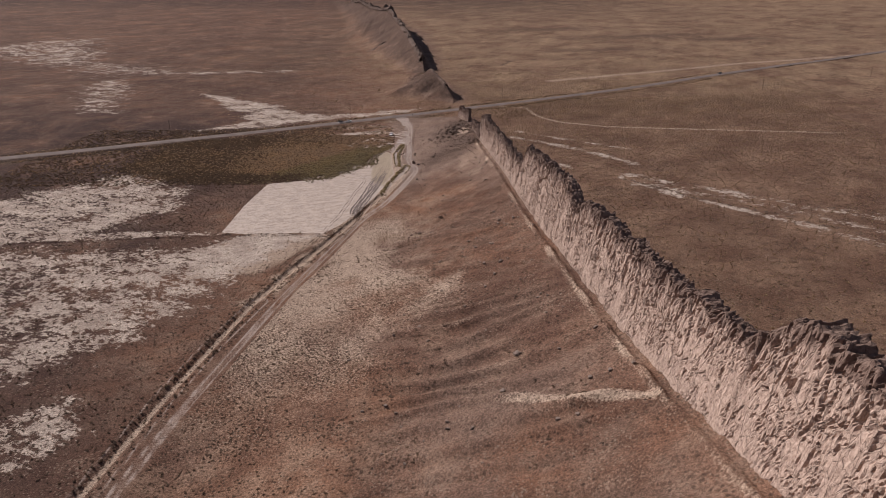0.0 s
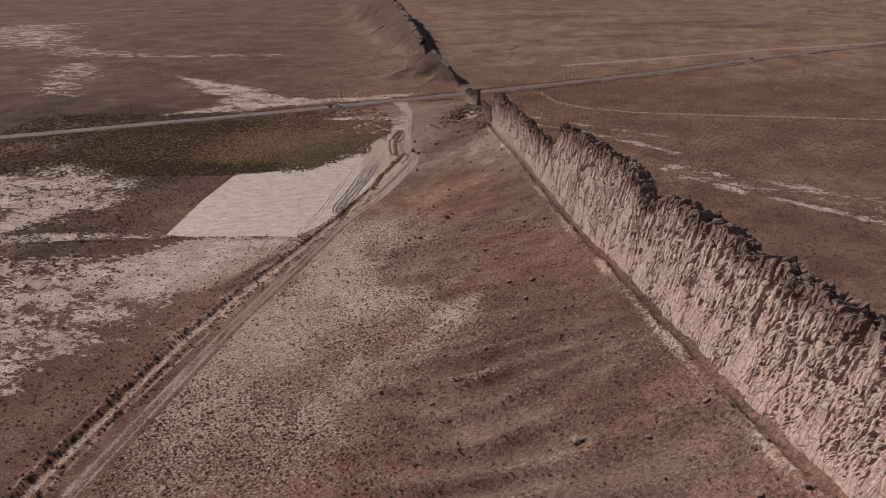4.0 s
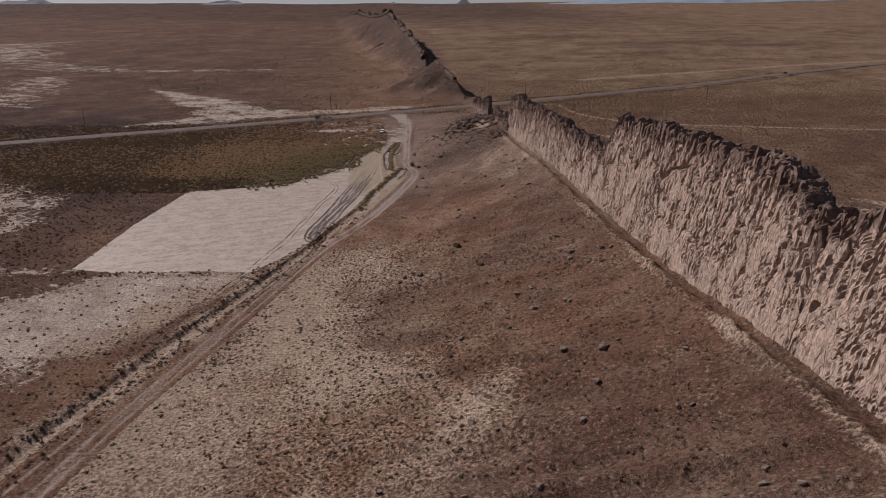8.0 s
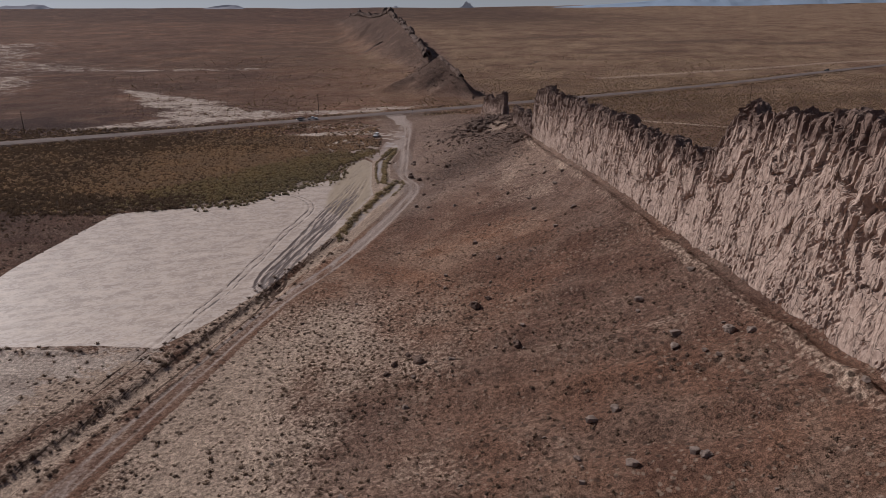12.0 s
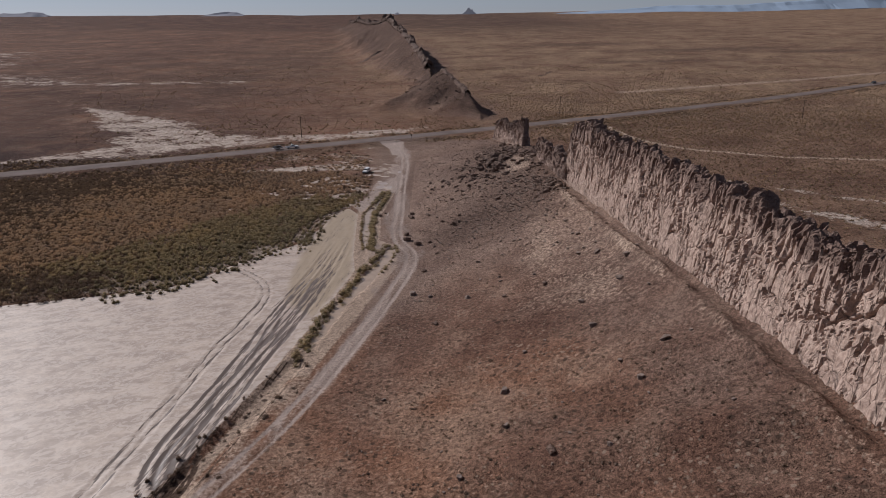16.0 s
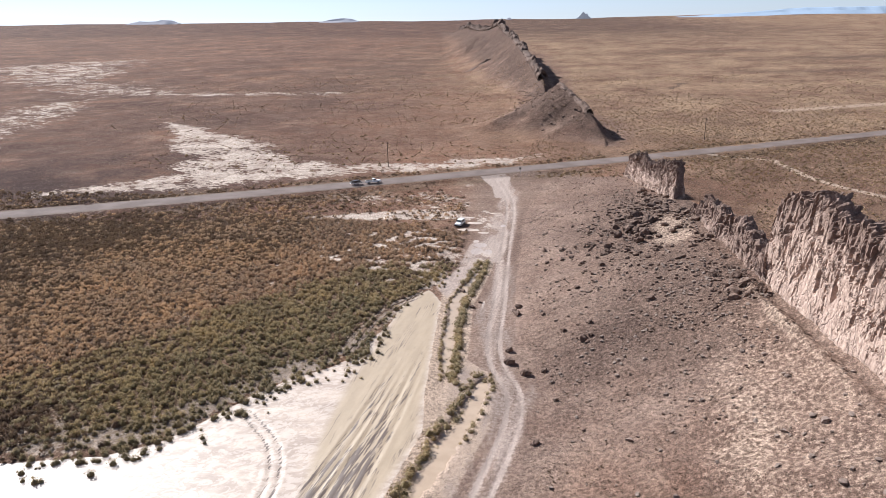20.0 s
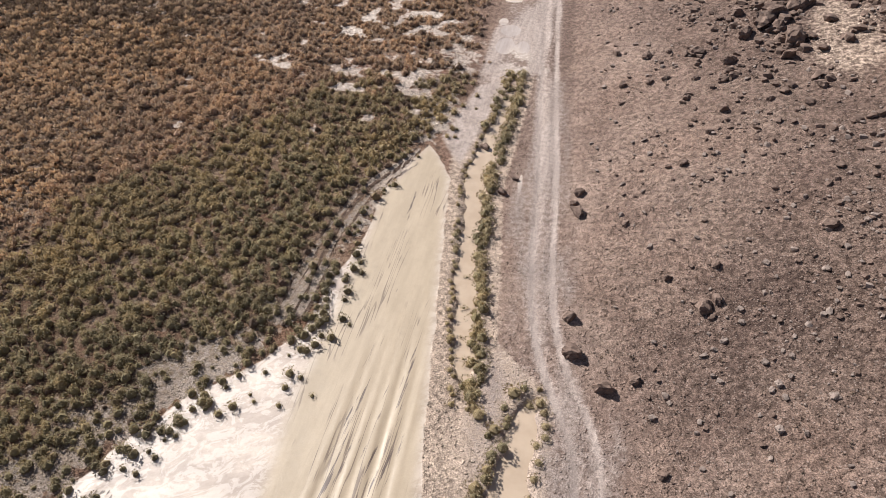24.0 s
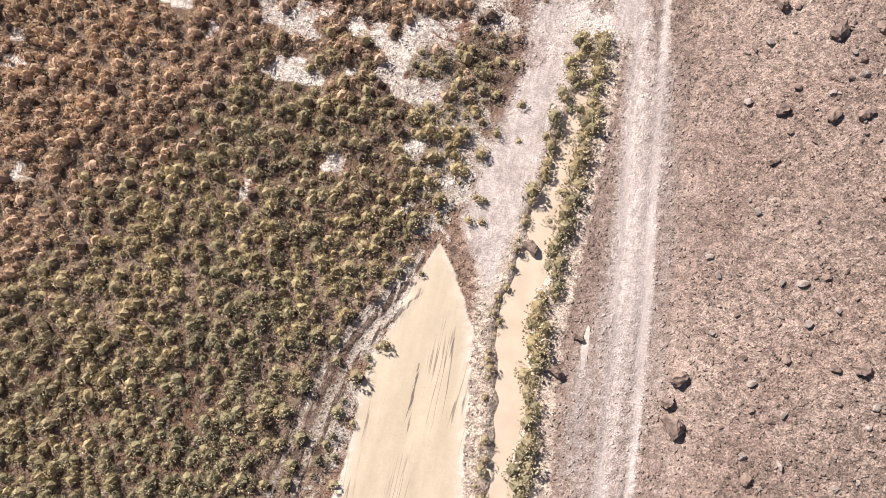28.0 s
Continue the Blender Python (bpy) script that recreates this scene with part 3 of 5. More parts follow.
def box(bm, size, at, bevel=0.0, turn=None):
    m = Matrix.Translation(at) @ (turn or Matrix()) @ Matrix.Diagonal((*size, 1))
    r = bmesh.ops.create_cube(bm, size=1, matrix=m)
    if bevel:
        edges = list({e for v in r["verts"] for e in v.link_edges})
        bmesh.ops.bevel(bm, geom=edges, offset=bevel, segments=2, affect="EDGES")
    return r


def rod(bm, p, q, r0, r1, sides=8):
    p, q = Vector(p), Vector(q)
    m = Matrix.Translation((p + q) / 2) @ (q - p).to_track_quat("Z", "Y").to_matrix().to_4x4()
    bmesh.ops.create_cone(bm, cap_ends=True, segments=sides, radius1=r0, radius2=r1, depth=(q - p).length, matrix=m)

# ---------- ground ----------
gx = axis(-250, [(-75, 1.0), (-52, 0.42), (-16, 0.36), (10, 0.6), (62, 0.8), (130, 1.6)], -4950, 4950)
gy = axis(118, [(300, 0.9), (405, 0.75), (436, 0.5), (502, 0.36), (560, 0.6), (640, 1.1), (760, 1.8)], -2500, 4950, 1.045)
X, Y = np.meshgrid(gx, gy)
Z = height(X, Y)
ground = mesh_object("ground", np.stack([X, Y, Z], -1).reshape(-1, 3), grid_faces(len(gy), len(gx)), SOIL, True)
tagged(ground, "reddish brown desert soil with salt crust and dried mud", "ground", kind="structure")


def soft_poly(poly, w):
    return smooth(-w, w, inside(X, Y, poly))


def soft_line(pts, w):
    d, _ = line_dist(X, Y, pts)
    return np.exp(-(d / w) ** 2)


toe_x, face_x, zb_ = np.interp(Y, TOE_Y, TOE_X), face(Y), np.interp(Y, BASE_Y, BASE_Z)
U = np.clip((X - toe_x) / (face_x - toe_x), 0, 1)
R_ = np.hypot(X, Y - 300)
on_hill = smooth(0.0, 0.12, U) * (X < face_x + 3) * (Y < 600)
red = np.maximum(smooth(3, 12, X - face_x) * smooth(-200, 60, Y), smooth(560, 700, Y + 0.45 * X) * smooth(-60, 60, X + 0.05 * Y))
straw = smooth(-160, 80, X + 0.08 * (Y - 800) + 40 * vnoise(X / 200, Y / 160, 41)) * smooth(610, 760, Y) + 0.6 * smooth(700, 1100, Y) * smooth(-420, -120, X)
flat_ = (1 - smooth(-170, 0, X + 0.03 * Y)) * (1 - on_hill) * smooth(60, 120, Y)
flat_ = np.maximum(flat_ * (1 - smooth(560, 700, Y) * 0.34 - smooth(650, 1500, Y) * 0.15), smooth(1300, 2600, Y) * 0.85 * (1 - smooth(200, 900, X)))
n_ridge, top_ = line_dist(X, Y, RIDGE)
ridge_mask = smooth(0, 1, 1.6 - n_ridge / (1.2 * top_ + 6)) * (top_ > 0.5)
talus = np.clip(on_hill * (0.10 + 0.90 * smooth(392, 448, Y)) + 0.5 * ridge_mask + 0.5 * on_hill * vnoise(X / 25, Y / 25, 44), 0, 1)
flat_ = np.maximum(flat_, 0.50 * smooth(0.18, 0.85, U + 0.22 * fbm(X / 18, Y / 18, 45, 4)) * (X < face_x + 2) * (1 - smooth(405, 450, Y)) * smooth(60, 100, Y))
talus = np.maximum(talus, soft_poly([(-36, 385), (-14, 398), (-2, 425), (-4, 612), (-48, 612), (-38, 500), (-30, 415)], 8))
for a, b, c, d in ((330, 1250, 130, 45), (240, 1080, 90, 22), (470, 1190, 90, 30), (200, 1420, 120, 40)):
    flat_ = np.maximum(flat_, 0.7 * np.exp(-((X - a) / c) ** 2 - ((Y - b) / d) ** 2))
give(ground, "land", np.stack([np.clip(red * (1 - ridge_mask), 0, 1), talus, np.clip(straw * (1 - ridge_mask), 0, 1), np.clip(np.maximum(flat_ * (1 - ridge_mask), 0.40 * ridge_mask), 0, 1)], -1).reshape(-1, 4))

SALT = [
    ([(-262, 372), (-198, 434), (-155, 405), (-140, 360), (-165, 320), (-212, 300), (-280, 310)], 18, 0.68),
    ([(-215, 320), (-212, 304), (-143, 310), (-106, 314), (-106, 319), (-143, 321)], 4, 0.66),
    ([(-240, 304), (-110, 300), (-84, 268), (-92, 236), (-116, 196), (-150, 170), (-210, 180), (-260, 240)], 20, 0.60),
    ([(-112, 262), (-84, 268), (-72, 296), (-58, 314), (-90, 318), (-118, 296)], 9, 0.88),
    ([(-210, 532), (-120, 545), (-40, 552), (-40, 588), (-90, 566), (-150, 536), (-215, 512)], 10, 0.44),
    ([(-112, 182), (-96, 158), (-112, 142), (-132, 160)], 8, 0.58),
    ([(-262, 748), (-225, 722), (-165, 676), (-124, 625), (-100, 622), (-66, 627), (-41, 641), (-20, 651), (-21, 640), (-42, 616), (-75, 605), (-112, 590), (-146, 569),
      (-180, 560), (-200, 549), (-203, 558), (-182, 577), (-168, 590), (-180, 610), (-174, 630), (-199, 640), (-222, 688)], 8, 0.70),
    ([(-96, 535), (-76, 541), (-59, 549), (-43, 549), (-39, 538), (-52, 535), (-74, 534)], 3, 0.82),
    ([(-760, 1100), (-730, 1310), (-600, 1310), (-480, 1010), (-400, 970), (-340, 905), (-420, 860), (-520, 950)], 60, 0.50),
    ([(-400, 970), (-335, 910), (-290, 905), (-190, 915), (-180, 888), (-300, 872), (-390, 875)], 20, 0.52),
    ([(-395, 880), (-345, 790), (-305, 660), (-290, 630), (-335, 630), (-410, 790)], 25, 0.5),
]
salt = np.zeros(X.shape)
for poly, w, amount in SALT:
    salt = np.maximum(salt, soft_poly(poly, w) * amount)
# washes on the plain past the wall
for pts, w, amount in (([(52, 520), (75, 500), (108, 462), (122, 440)], 5, 0.62), ([(58, 540), (90, 512), (128, 480)], 4, 0.56), ([(106, 406), (130, 368), (160, 338), (192, 300), (240, 240)], 5, 0.60),
                       ([(112, 412), (150, 380), (190, 348), (230, 320)], 6, 0.56), ([(120, 388), (170, 352), (215, 300), (270, 240)], 6, 0.54), ([(60, 470), (70, 450), (80, 430)], 4, 0.5)):
    salt = np.maximum(salt, amount * soft_line(pts, w))
# small bare patches between the shrubs


def bare_spot(x, y):
    """Share of open ground in the shrub field: ragged patches, most of them in its north-east corner."""
    where = smooth(-9, 9, inside(x, y, [(-66, 492), (-42, 484), (-33, 505), (-38, 530), (-72, 526)])) + 0.12 * smooth(-10, 20, inside(x, y, GREEN)) - 0.9 * smooth(486, 474, y)
    n = vnoise(x / 3.4, y / 2.6, 52) + 0.6 * vnoise(x / 1.6, y / 1.3, 53) + 0.25 * vnoise(x / 0.8, y / 0.8, 54)
    where = np.clip(where, -0.9, 1) + 0.5 * smooth(-3, 3, inside(x, y, [(-46, 486), (-38, 481), (-36, 500), (-41, 514), (-48, 504)]))
    return smooth(0.40, 0.60, n + 0.50 * where - 0.42)


GREEN = [(-47.5, 452), (-45.6, 460), (-45.3, 467), (-41, 480), (-39, 484), (-36, 505), (-44, 528), (-80, 536), (-130, 528), (-200, 512), (-210, 440), (-160, 405), (-106, 404), (-90, 408), (-74, 412), (-68, 417), (-60, 432), (-50, 443)]
salt = np.maximum(salt, bare_spot(X, Y) * 0.76 * smooth(-2, 4, inside(X, Y, GREEN)))
salt = np.maximum(salt, 0.62 * smooth(0.60, 1.1, soft_line([(-31, 500), (-30, 520), (-34, 545)], 7) + 0.5 * vnoise(X / 3, Y / 4, 55)))
green = soft_poly(GREEN, 4) * (1 - 0.95 * bare_spot(X, Y))
d, _ = line_dist(X, Y, ROAD)
green = np.maximum(green, 0.9 * np.exp(-((d - 12) / 4.5) ** 2) * (Y < 700) * smooth(-0.4, 0.3, vnoise(X / 14, Y / 14, 47) + 0.3))
pan = soft_poly(PAN, 1.2)
for a, b, c, d in ((-33.4, 507.5, 1.7, 3.0), (-34.5, 516, 0.9, 1.2), (-37, 534, 2.6, 1.2), (-38, 527, 3.4, 1.3), (-33.5, 524.5, 1.8, 0.9), (-33, 513, 1.8, 2.2), (-30.5, 507, 1.2, 2.6), (-40, 540, 2.5, 0.9), (-28.5, 532, 0.8, 1.6), (-27.9, 472, 0.35, 2.0)):
    pan = np.maximum(pan, 1 - smooth(0.6, 1.3, np.hypot((X - a) / c, (Y - b) / d)))
fringe = (1 - smooth(0, 1, inside(X, Y, GREEN) / np.interp(Y, (415, 465), (17, 3.5)))) * green
salt = np.maximum(salt, np.clip(fringe * 1.1, 0, 1) * smooth(-100, -84, X) * (Y < 500))
d45 = np.minimum(line_dist(X, Y, RUTS[4])[0], line_dist(X, Y, RUTS[5])[0])
salt = np.maximum(salt, (0.95 + 0.2 * vnoise(X / 1.5, Y / 3, 59)) * np.exp(-(d45 / 0.6) ** 2))
salt = np.maximum(salt, 0.68 * soft_poly([(-39.5, 478), (-36, 498), (-41, 512), (-48, 500), (-44, 482)], 2.5))
# Pale rib crests: sun on the spurs, put into the ground colour.
lit_ribs = smooth(0.15, 0.8, rib(Y + 3 * vnoise(X / 26, Y / 30, 3) - 14 * (1 - U), X)) * (0.13 + 0.10 * fbm(X / 7, Y / 5, 42, 3)) * smooth(0.45, 0.65, U) * (1 - smooth(0.9, 0.99, U)) * (1 - smooth(330, 420, Y)) * 1.6 * (X < face_x)
pale = np.maximum(lit_ribs, 0.75 * np.exp(-((Y - 146 + 0.65 * (X - 18)) / 2.4) ** 2) * smooth(0.66, 0.78, U) * (X < face_x - 4))
pale = np.maximum(pale, (0.42 + 0.3 * vnoise(Y / 9, X / 9, 57)) * np.exp(-((face_x - X - 3.6) / 1.2) ** 2) * (Y < 458) * (Y > 60))
pale = np.maximum(pale, ((0.60 + 0.08 * smooth(230, 280, Y)) + 0.22 * fbm(X / 14, Y / 18, 58, 4)) * (U > 0) * (1 - smooth(0.12, 0.80, U + 0.22 * fbm(X / 18, Y / 18, 48, 4))) * (1 - smooth(300, 365, Y)) * smooth(100, 240, Y))
pale = np.maximum(pale, (0.78 + 0.3 * vnoise(X / 5, Y / 5, 49)) * soft_poly([(-108, 262), (-78, 268), (-62, 300), (-56, 314), (-90, 317), (-112, 296)], 6))
pale = np.maximum(pale, 0.48 * soft_poly([(8, 490), (13, 486), (18, 490), (18, 503), (13, 511), (9, 503)], 2.5))
pale = np.maximum(pale, (0.36 + 0.12 * fbm(X / 9, Y / 9, 74, 3)) * soft_poly([(2, 385), (8, 432), (16, 452), (25, 448), (26, 395), (22, 372)], 7))
pale = np.maximum(pale, 0.95 * soft_line(GULLY, 1.0))
pale = np.maximum(pale, (0.5 + 0.4 * vnoise(X / 3, Y / 6, 56)) * soft_line(GULLY[:5], 6.5))
pale = np.maximum(pale, 1.1 * soft_poly([(-37.5, 478), (-36, 460), (-36, 440), (-34, 424), (-36, 400), (-40, 372), (-33, 372), (-28, 395), (-22, 425), (-22, 440), (-28, 446), (-30, 470), (-28, 498), (-33, 500)], 1.0))
pale = np.maximum(pale, 1.1 * soft_line([(40, 655), (75, 641), (78, 612), (84, 593), (96, 575), (130, 555), (300, 520)], 1.6))
pale = np.maximum(pale, 0.55 * soft_line([(120, 800), (350, 900), (700, 1000), (1500, 1200)], 9))
give(ground, "rocky", np.clip(0.6 * smooth(-16, 6, X + 6 * vnoise(X / 9, Y / 9, 46)) * smooth(425, 445, Y) * (X < face_x + 3) * (1 - smooth(520, 590, Y)) + ridge_mask * smooth(0.10, 0.62, Z / (0.9 * top_ + 8) + 0.25 * fbm(X / 9, Y / 9, 43, 3)) + 0.4 * np.exp(-((X + 5) / 13) ** 2 - ((Y - 449) / 13) ** 2) * (U > 0.02), 0, 0.9).ravel())
give(ground, "cover", np.stack([np.clip(salt, 0, 1), green, pan, np.clip(pale, 0, 1)], -1).reshape(-1, 4))

rut = np.zeros(X.shape)
for k, pts in enumerate(RUTS):
    if k < 3:
        along_y = sorted(pts, key=lambda p: p[1])
        lateral = X - np.interp(Y, [p[1] for p in along_y], [p[0] for p in along_y])
        streak = smooth(0.0, 0.4, vnoise(lateral * 1.9 + 7 * k + 0.5 * vnoise(X / 5, Y / 9, 61), Y / 16, 62 + k))
        near = np.exp(-(lateral / (1.1 + 1.2 * np.exp(-((Y - 402) / 18) ** 2))) ** 2) * (Y > 335) * (Y < 452)
        rut = np.maximum(rut, 0.66 * near * (0.45 + 0.55 * streak) * (1.1 - 0.5 * smooth(425, 450, Y)) * (0.75 + 0.4 * np.exp(-((Y - 402) / 18) ** 2)))
    d, _ = line_dist(X + 0.35 * vnoise(X / 3, Y / 6, 60 + k), Y, pts)
    rut = np.maximum(rut, (1.05 if k < 3 else 0.8) * np.exp(-((d - (0.8 if k < 4 else 0.55)) / (0.42 if k < 3 else 0.30)) ** 2) * (1 if k > 2 else 1 - 0.55 * smooth(386, 410, Y)) * (1 if k > 2 else 1 - smooth(420, 446, Y)))
d, _ = line_dist(X, Y, [(-46, 362), (-48.2, 352), (-47.6, 345), (-45, 340)])
rut = np.maximum(rut, (0.55 + 0.35 * vnoise(X / 0.9, Y / 1.6, 73)) * np.exp(-(d / 2.0) ** 2) * (Y < 372))
for pts, w in (([(74, 930), (80, 945), (86, 955), (82, 968), (98, 974), (125, 984)], 3.0), ([(330, 742), (400, 768), (475, 792)], 2.2),
               ([(110, 400), (138, 364), (172, 332), (206, 294), (250, 236)], 1.6), ([(-400, 882), (-340, 896), (-300, 900)], 2.5)):
    d, _ = line_dist(X + 3 * vnoise(X / 9, Y / 9, 69), Y, pts)
    rut = np.maximum(rut, 0.8 * np.exp(-(d / w) ** 2))
lane = soft_poly(LANE, 1.0)
strand = vnoise((X + 0.06 * Y) * 1.9 + 0.6 * vnoise(X / 4, Y / 14, 66), Y / 26, 67)
rut = np.maximum(rut, lane * 0.62 * smooth(0.66, 0.86, strand) * smooth(0.0, 0.4, vnoise(X / 2, Y / 9, 68) + 0.25))
d, _ = line_dist(X, Y, GULLY)
rut = np.maximum(rut, 0.5 * np.exp(-((d - 1.9) / 0.7) ** 2))
d, wd = line_dist(X, Y, TRACK)
drive = np.maximum((0.88 + 0.2 * vnoise(X / 2, Y / 9, 64)) * np.exp(-((d - 1.15) / 0.55) ** 2), (0.56 + 0.2 * vnoise(X / 1.5, Y / 12, 65)) * np.exp(-(d / 2.5) ** 4)) * np.interp(Y, (330, 380), (0.75, 1.0))
drive = np.maximum(drive, (0.62 + 0.25 * fbm(X / 2.5, Y / 7, 63, 3)) * soft_poly([(-26, 500), (-24, 545), (-26, 575), (-33, 602), (-40, 602), (-33, 580), (-33, 545), (-36, 512), (-37, 490), (-34, 492)], 2.0))
drive = np.maximum(drive, 0.75 * soft_poly([(-38.4, 478), (-39.8, 481), (-36.5, 495), (-32.2, 498), (-33.4, 486), (-36, 474)], 1.2))
drive = np.maximum(drive, 0.95 * soft_poly([(-42.5, 598), (-31, 600), (-30.5, 586), (-28, 566), (-34, 566), (-36.5, 582)], 1.0))
d2, _ = line_dist(X, Y, [(-72, 240), (-79, 208), (-84, 176), (-88, 135), (-96, 60)])
drive = np.maximum(drive, 0.6 * np.exp(-((d2 - 3.5) / 0.7) ** 2))
bed = soft_poly([(-31, 436), (-30, 455), (-30, 470), (-28.4, 490), (-26.5, 500), (-22, 498), (-20, 470), (-19, 452), (-14, 436), (-18, 415), (-24, 398), (-28, 410)], 3.0) * (0.52 + 0.2 * fbm(X / 2, Y / 8, 50, 3))
give(ground, "mud", np.stack([np.clip(lane, 0, 1), np.clip(rut, 0, 1), np.clip(drive, 0, 1), np.clip(bed, 0, 1)], -1).reshape(-1, 4))


def ribbon(name, pts, half, lift, mat, sub=6, cols=5, flat=None):
    """A strip along a line, laid on the ground."""
    p = np.array([q[:2] for q in pts], float)
    w = np.array([q[2] if len(q) > 2 else half for q in pts], float)
    s = np.concatenate([[0], np.cumsum(np.hypot(*np.diff(p, axis=0).T))])
    t = np.linspace(0, s[-1], len(pts) * sub)
    x, y, ww = np.interp(t, s, p[:, 0]), np.interp(t, s, p[:, 1]), np.interp(t, s, w)
    for _ in range(sub):
        x[1:-1], y[1:-1] = (x[:-2] + 2 * x[1:-1] + x[2:]) / 4, (y[:-2] + 2 * y[1:-1] + y[2:]) / 4
    tx, ty = np.gradient(x), np.gradient(y)
    n = np.hypot(tx, ty)
    across = np.linspace(-1, 1, cols)
    PX = x[:, None] - (ty / n * ww)[:, None] * across
    PY = y[:, None] + (tx / n * ww)[:, None] * across
    mid = height(x, y) if flat is None else np.full(x.shape, flat)
    PZ = np.repeat(mid[:, None], cols, 1) + lift - 0.08 * across ** 2 * (flat is None)
    ob = mesh_object(name, np.stack([PX, PY, PZ], -1).reshape(-1, 3), grid_faces(len(t), cols)[:, ::-1], mat, True)
    give(ob, "side", np.repeat(np.abs(across)[None], len(t), 0).ravel())
    return ob


road = ribbon("road", ROAD, 5.6, 0.14, ASPHALT, 24, 7)
tagged(road, "worn grey two-lane desert road on a low bank", "road", kind="structure")
for pts, label in ((DITCH, "muddy tan water standing in the upper ditch"), (DITCH_LOW, "muddy tan water standing in the lower ditch")):
    wide = [(a, b, c + 0.55 * min(1, c / 0.6)) for a, b, c in pts]
    tagged(ribbon("water", wide, 1, -0.30, WATER, 8, 5, 0.0), label, "water", kind="structure")

# ---------- the rock dike ----------
TOP_Y = (40, 78, 95, 102, 107, 110, 116, 127, 142, 159, 181, 202, 218, 224, 227, 233, 245, 277, 302, 312, 315.5, 318, 337, 381, 413, 437, 453, 457.5)
TOP_Z = (68, 66, 64, 63, 59, 54, 54, 53, 51, 50, 48, 48, 46, 42.8, 42.4, 45, 46, 44.5, 43, 41.3, 37.5, 33.5, 32.5, 32.2, 31.2, 31, 30, 28)


def wall_section(name, parent, y0, y1, top_y, top_z, thick, lean, step=0.3, rows=78, seed=0, label="", end=1.6, dark=(0.0, 0.0), lump=0.0):
    """A stretch of the natural wall: a leaning slab with ribs, blocks and a broken crest."""
    n = int((y1 - y0) / step) + 1
    ys = np.linspace(y0, y1, n)
    base = np.interp(ys, BASE_Y, BASE_Z) - 2.5
    blocks, _, knob = cells(ys / 1.3, ys * 0 + 0.5, seed + 3)
    top = np.interp(ys, top_y, top_z) + 0.8 * fbm(ys / 6, ys * 0, seed + 1, 3) + 1.1 * (knob - 0.5) + 0.35 * vnoise(ys / 0.7, ys * 0, seed + 5)
    top = top + lump * 1.4 * fbm(ys / 2.6, ys * 0, seed + 6, 3)
    taper = np.minimum(smooth(0, end, ys - y0), smooth(0, end, y1 - ys))
    q = np.linspace(0, 1, rows)                       # up the near side, over the crest, down the far side
    up = np.where(q < 0.62, q / 0.62, np.where(q < 0.72, 1.0, (1 - q) / 0.28))
    across = np.where(q < 0.62, 0.0, np.where(q < 0.72, (q - 0.62) / 0.10, 1.0))
    Yg, UP = np.meshgrid(ys, up, indexing="ij")
    AC = np.repeat(across[None], n, 0)
    Zg = base[:, None] + (top - base)[:, None] * UP
    near = AC < 0.5
    # relief of the two sides
    warp = 0.22 * fbm(Yg / 2.2, Zg / 9, seed + 11, 3)
    rough = 0.18 + 0.82 * smooth(0.42, 0.78, UP + 0.22 * fbm(Yg / 9, Zg / 7, seed + 12, 3))
    c1, c2, id1 = cells(Yg / 1.25 + warp, Zg / 5.2 + 0.4 * warp, seed + 21)
    d1, d2, id2 = cells(Yg / 0.85 + 0.8 * warp, Zg / 1.7 + 0.8 * warp, seed + 31)
    b1, b2, id3 = cells(Yg / 7.5 + 0.7 * warp, Zg / 13 + 0.3 * warp, seed + 41)
    split = smooth(-0.25, 0.35, fbm(Yg / 3.2, Zg / 5, seed + 13, 3))        # where joints stand open
    relief = rough * (0.40 * (id1 - 0.5) - 0.45 * np.exp(-((c2 - c1) / 0.09) ** 2)) + (0.08 + 0.16 * rough) * (id2 - 0.5)
    relief -= split * ((0.42 + 0.25 * rough) * np.exp(-((c2 - c1) / 0.06) ** 2) + 0.26 * np.exp(-((d2 - d1) / 0.07) ** 2))
    relief += 0.7 * (id3 - 0.5) * smooth(0.25, 0.75, UP) - 1.1 * np.exp(-((b2 - b1) / 0.03) ** 2) * smooth(0.15, 0.5, UP) * (id3 > 0.45)
    relief += 0.20 * fbm(Yg / 9, Zg / 14, seed + 51, 3) + (0.05 + 0.12 * rough) * fbm(Yg / 0.9, Zg / 4.0, seed + 52, 2)
    relief -= 0.9 * smooth(0.72, 0.80, vnoise(Yg / 1.3, Zg / 2.6, seed + 54)) * smooth(0.2, 0.5, UP)       # hollows where a block fell out
    relief += lump * (0.75 * fbm(Yg / 2.4, Zg / 2.2, seed + 53, 4) + 0.4 * (id2 - 0.5))
    th = thick * (1.25 - 0.55 * UP) * (0.35 + 0.65 * taper[:, None]) * (1 + 0.2 * vnoise(Yg / 7, Zg / 9, seed + 61))
    lean_y = np.linspace(*lean, n)[:, None]
    off = lean_y * (Zg - base[:, None]) / 22 - 0.6
    Xg = face(Yg) + off + AC * th + np.where(near, -relief, relief) * np.where(AC > 0.05, 0.8, 1.0)
    crest = (AC > 0.02) & (AC < 0.98)
    Zg = Zg + np.where(crest | (UP > 0.93), 0.6 * fbm(Yg / 1.6, AC * 3, seed + 71, 3), 0)
    squash = (1 - taper[:, None]) * 0.35
    Zg = Zg - squash * (Zg - base[:, None]) * 0.5
    Yg = Yg + 0.2 * (id1 - 0.5) * rough
    faces = grid_faces(n, rows)[:, ::-1]
    ob = mesh_object(name, np.stack([Xg, Yg, Zg], -1).reshape(-1, 3), faces, ROCK, False)
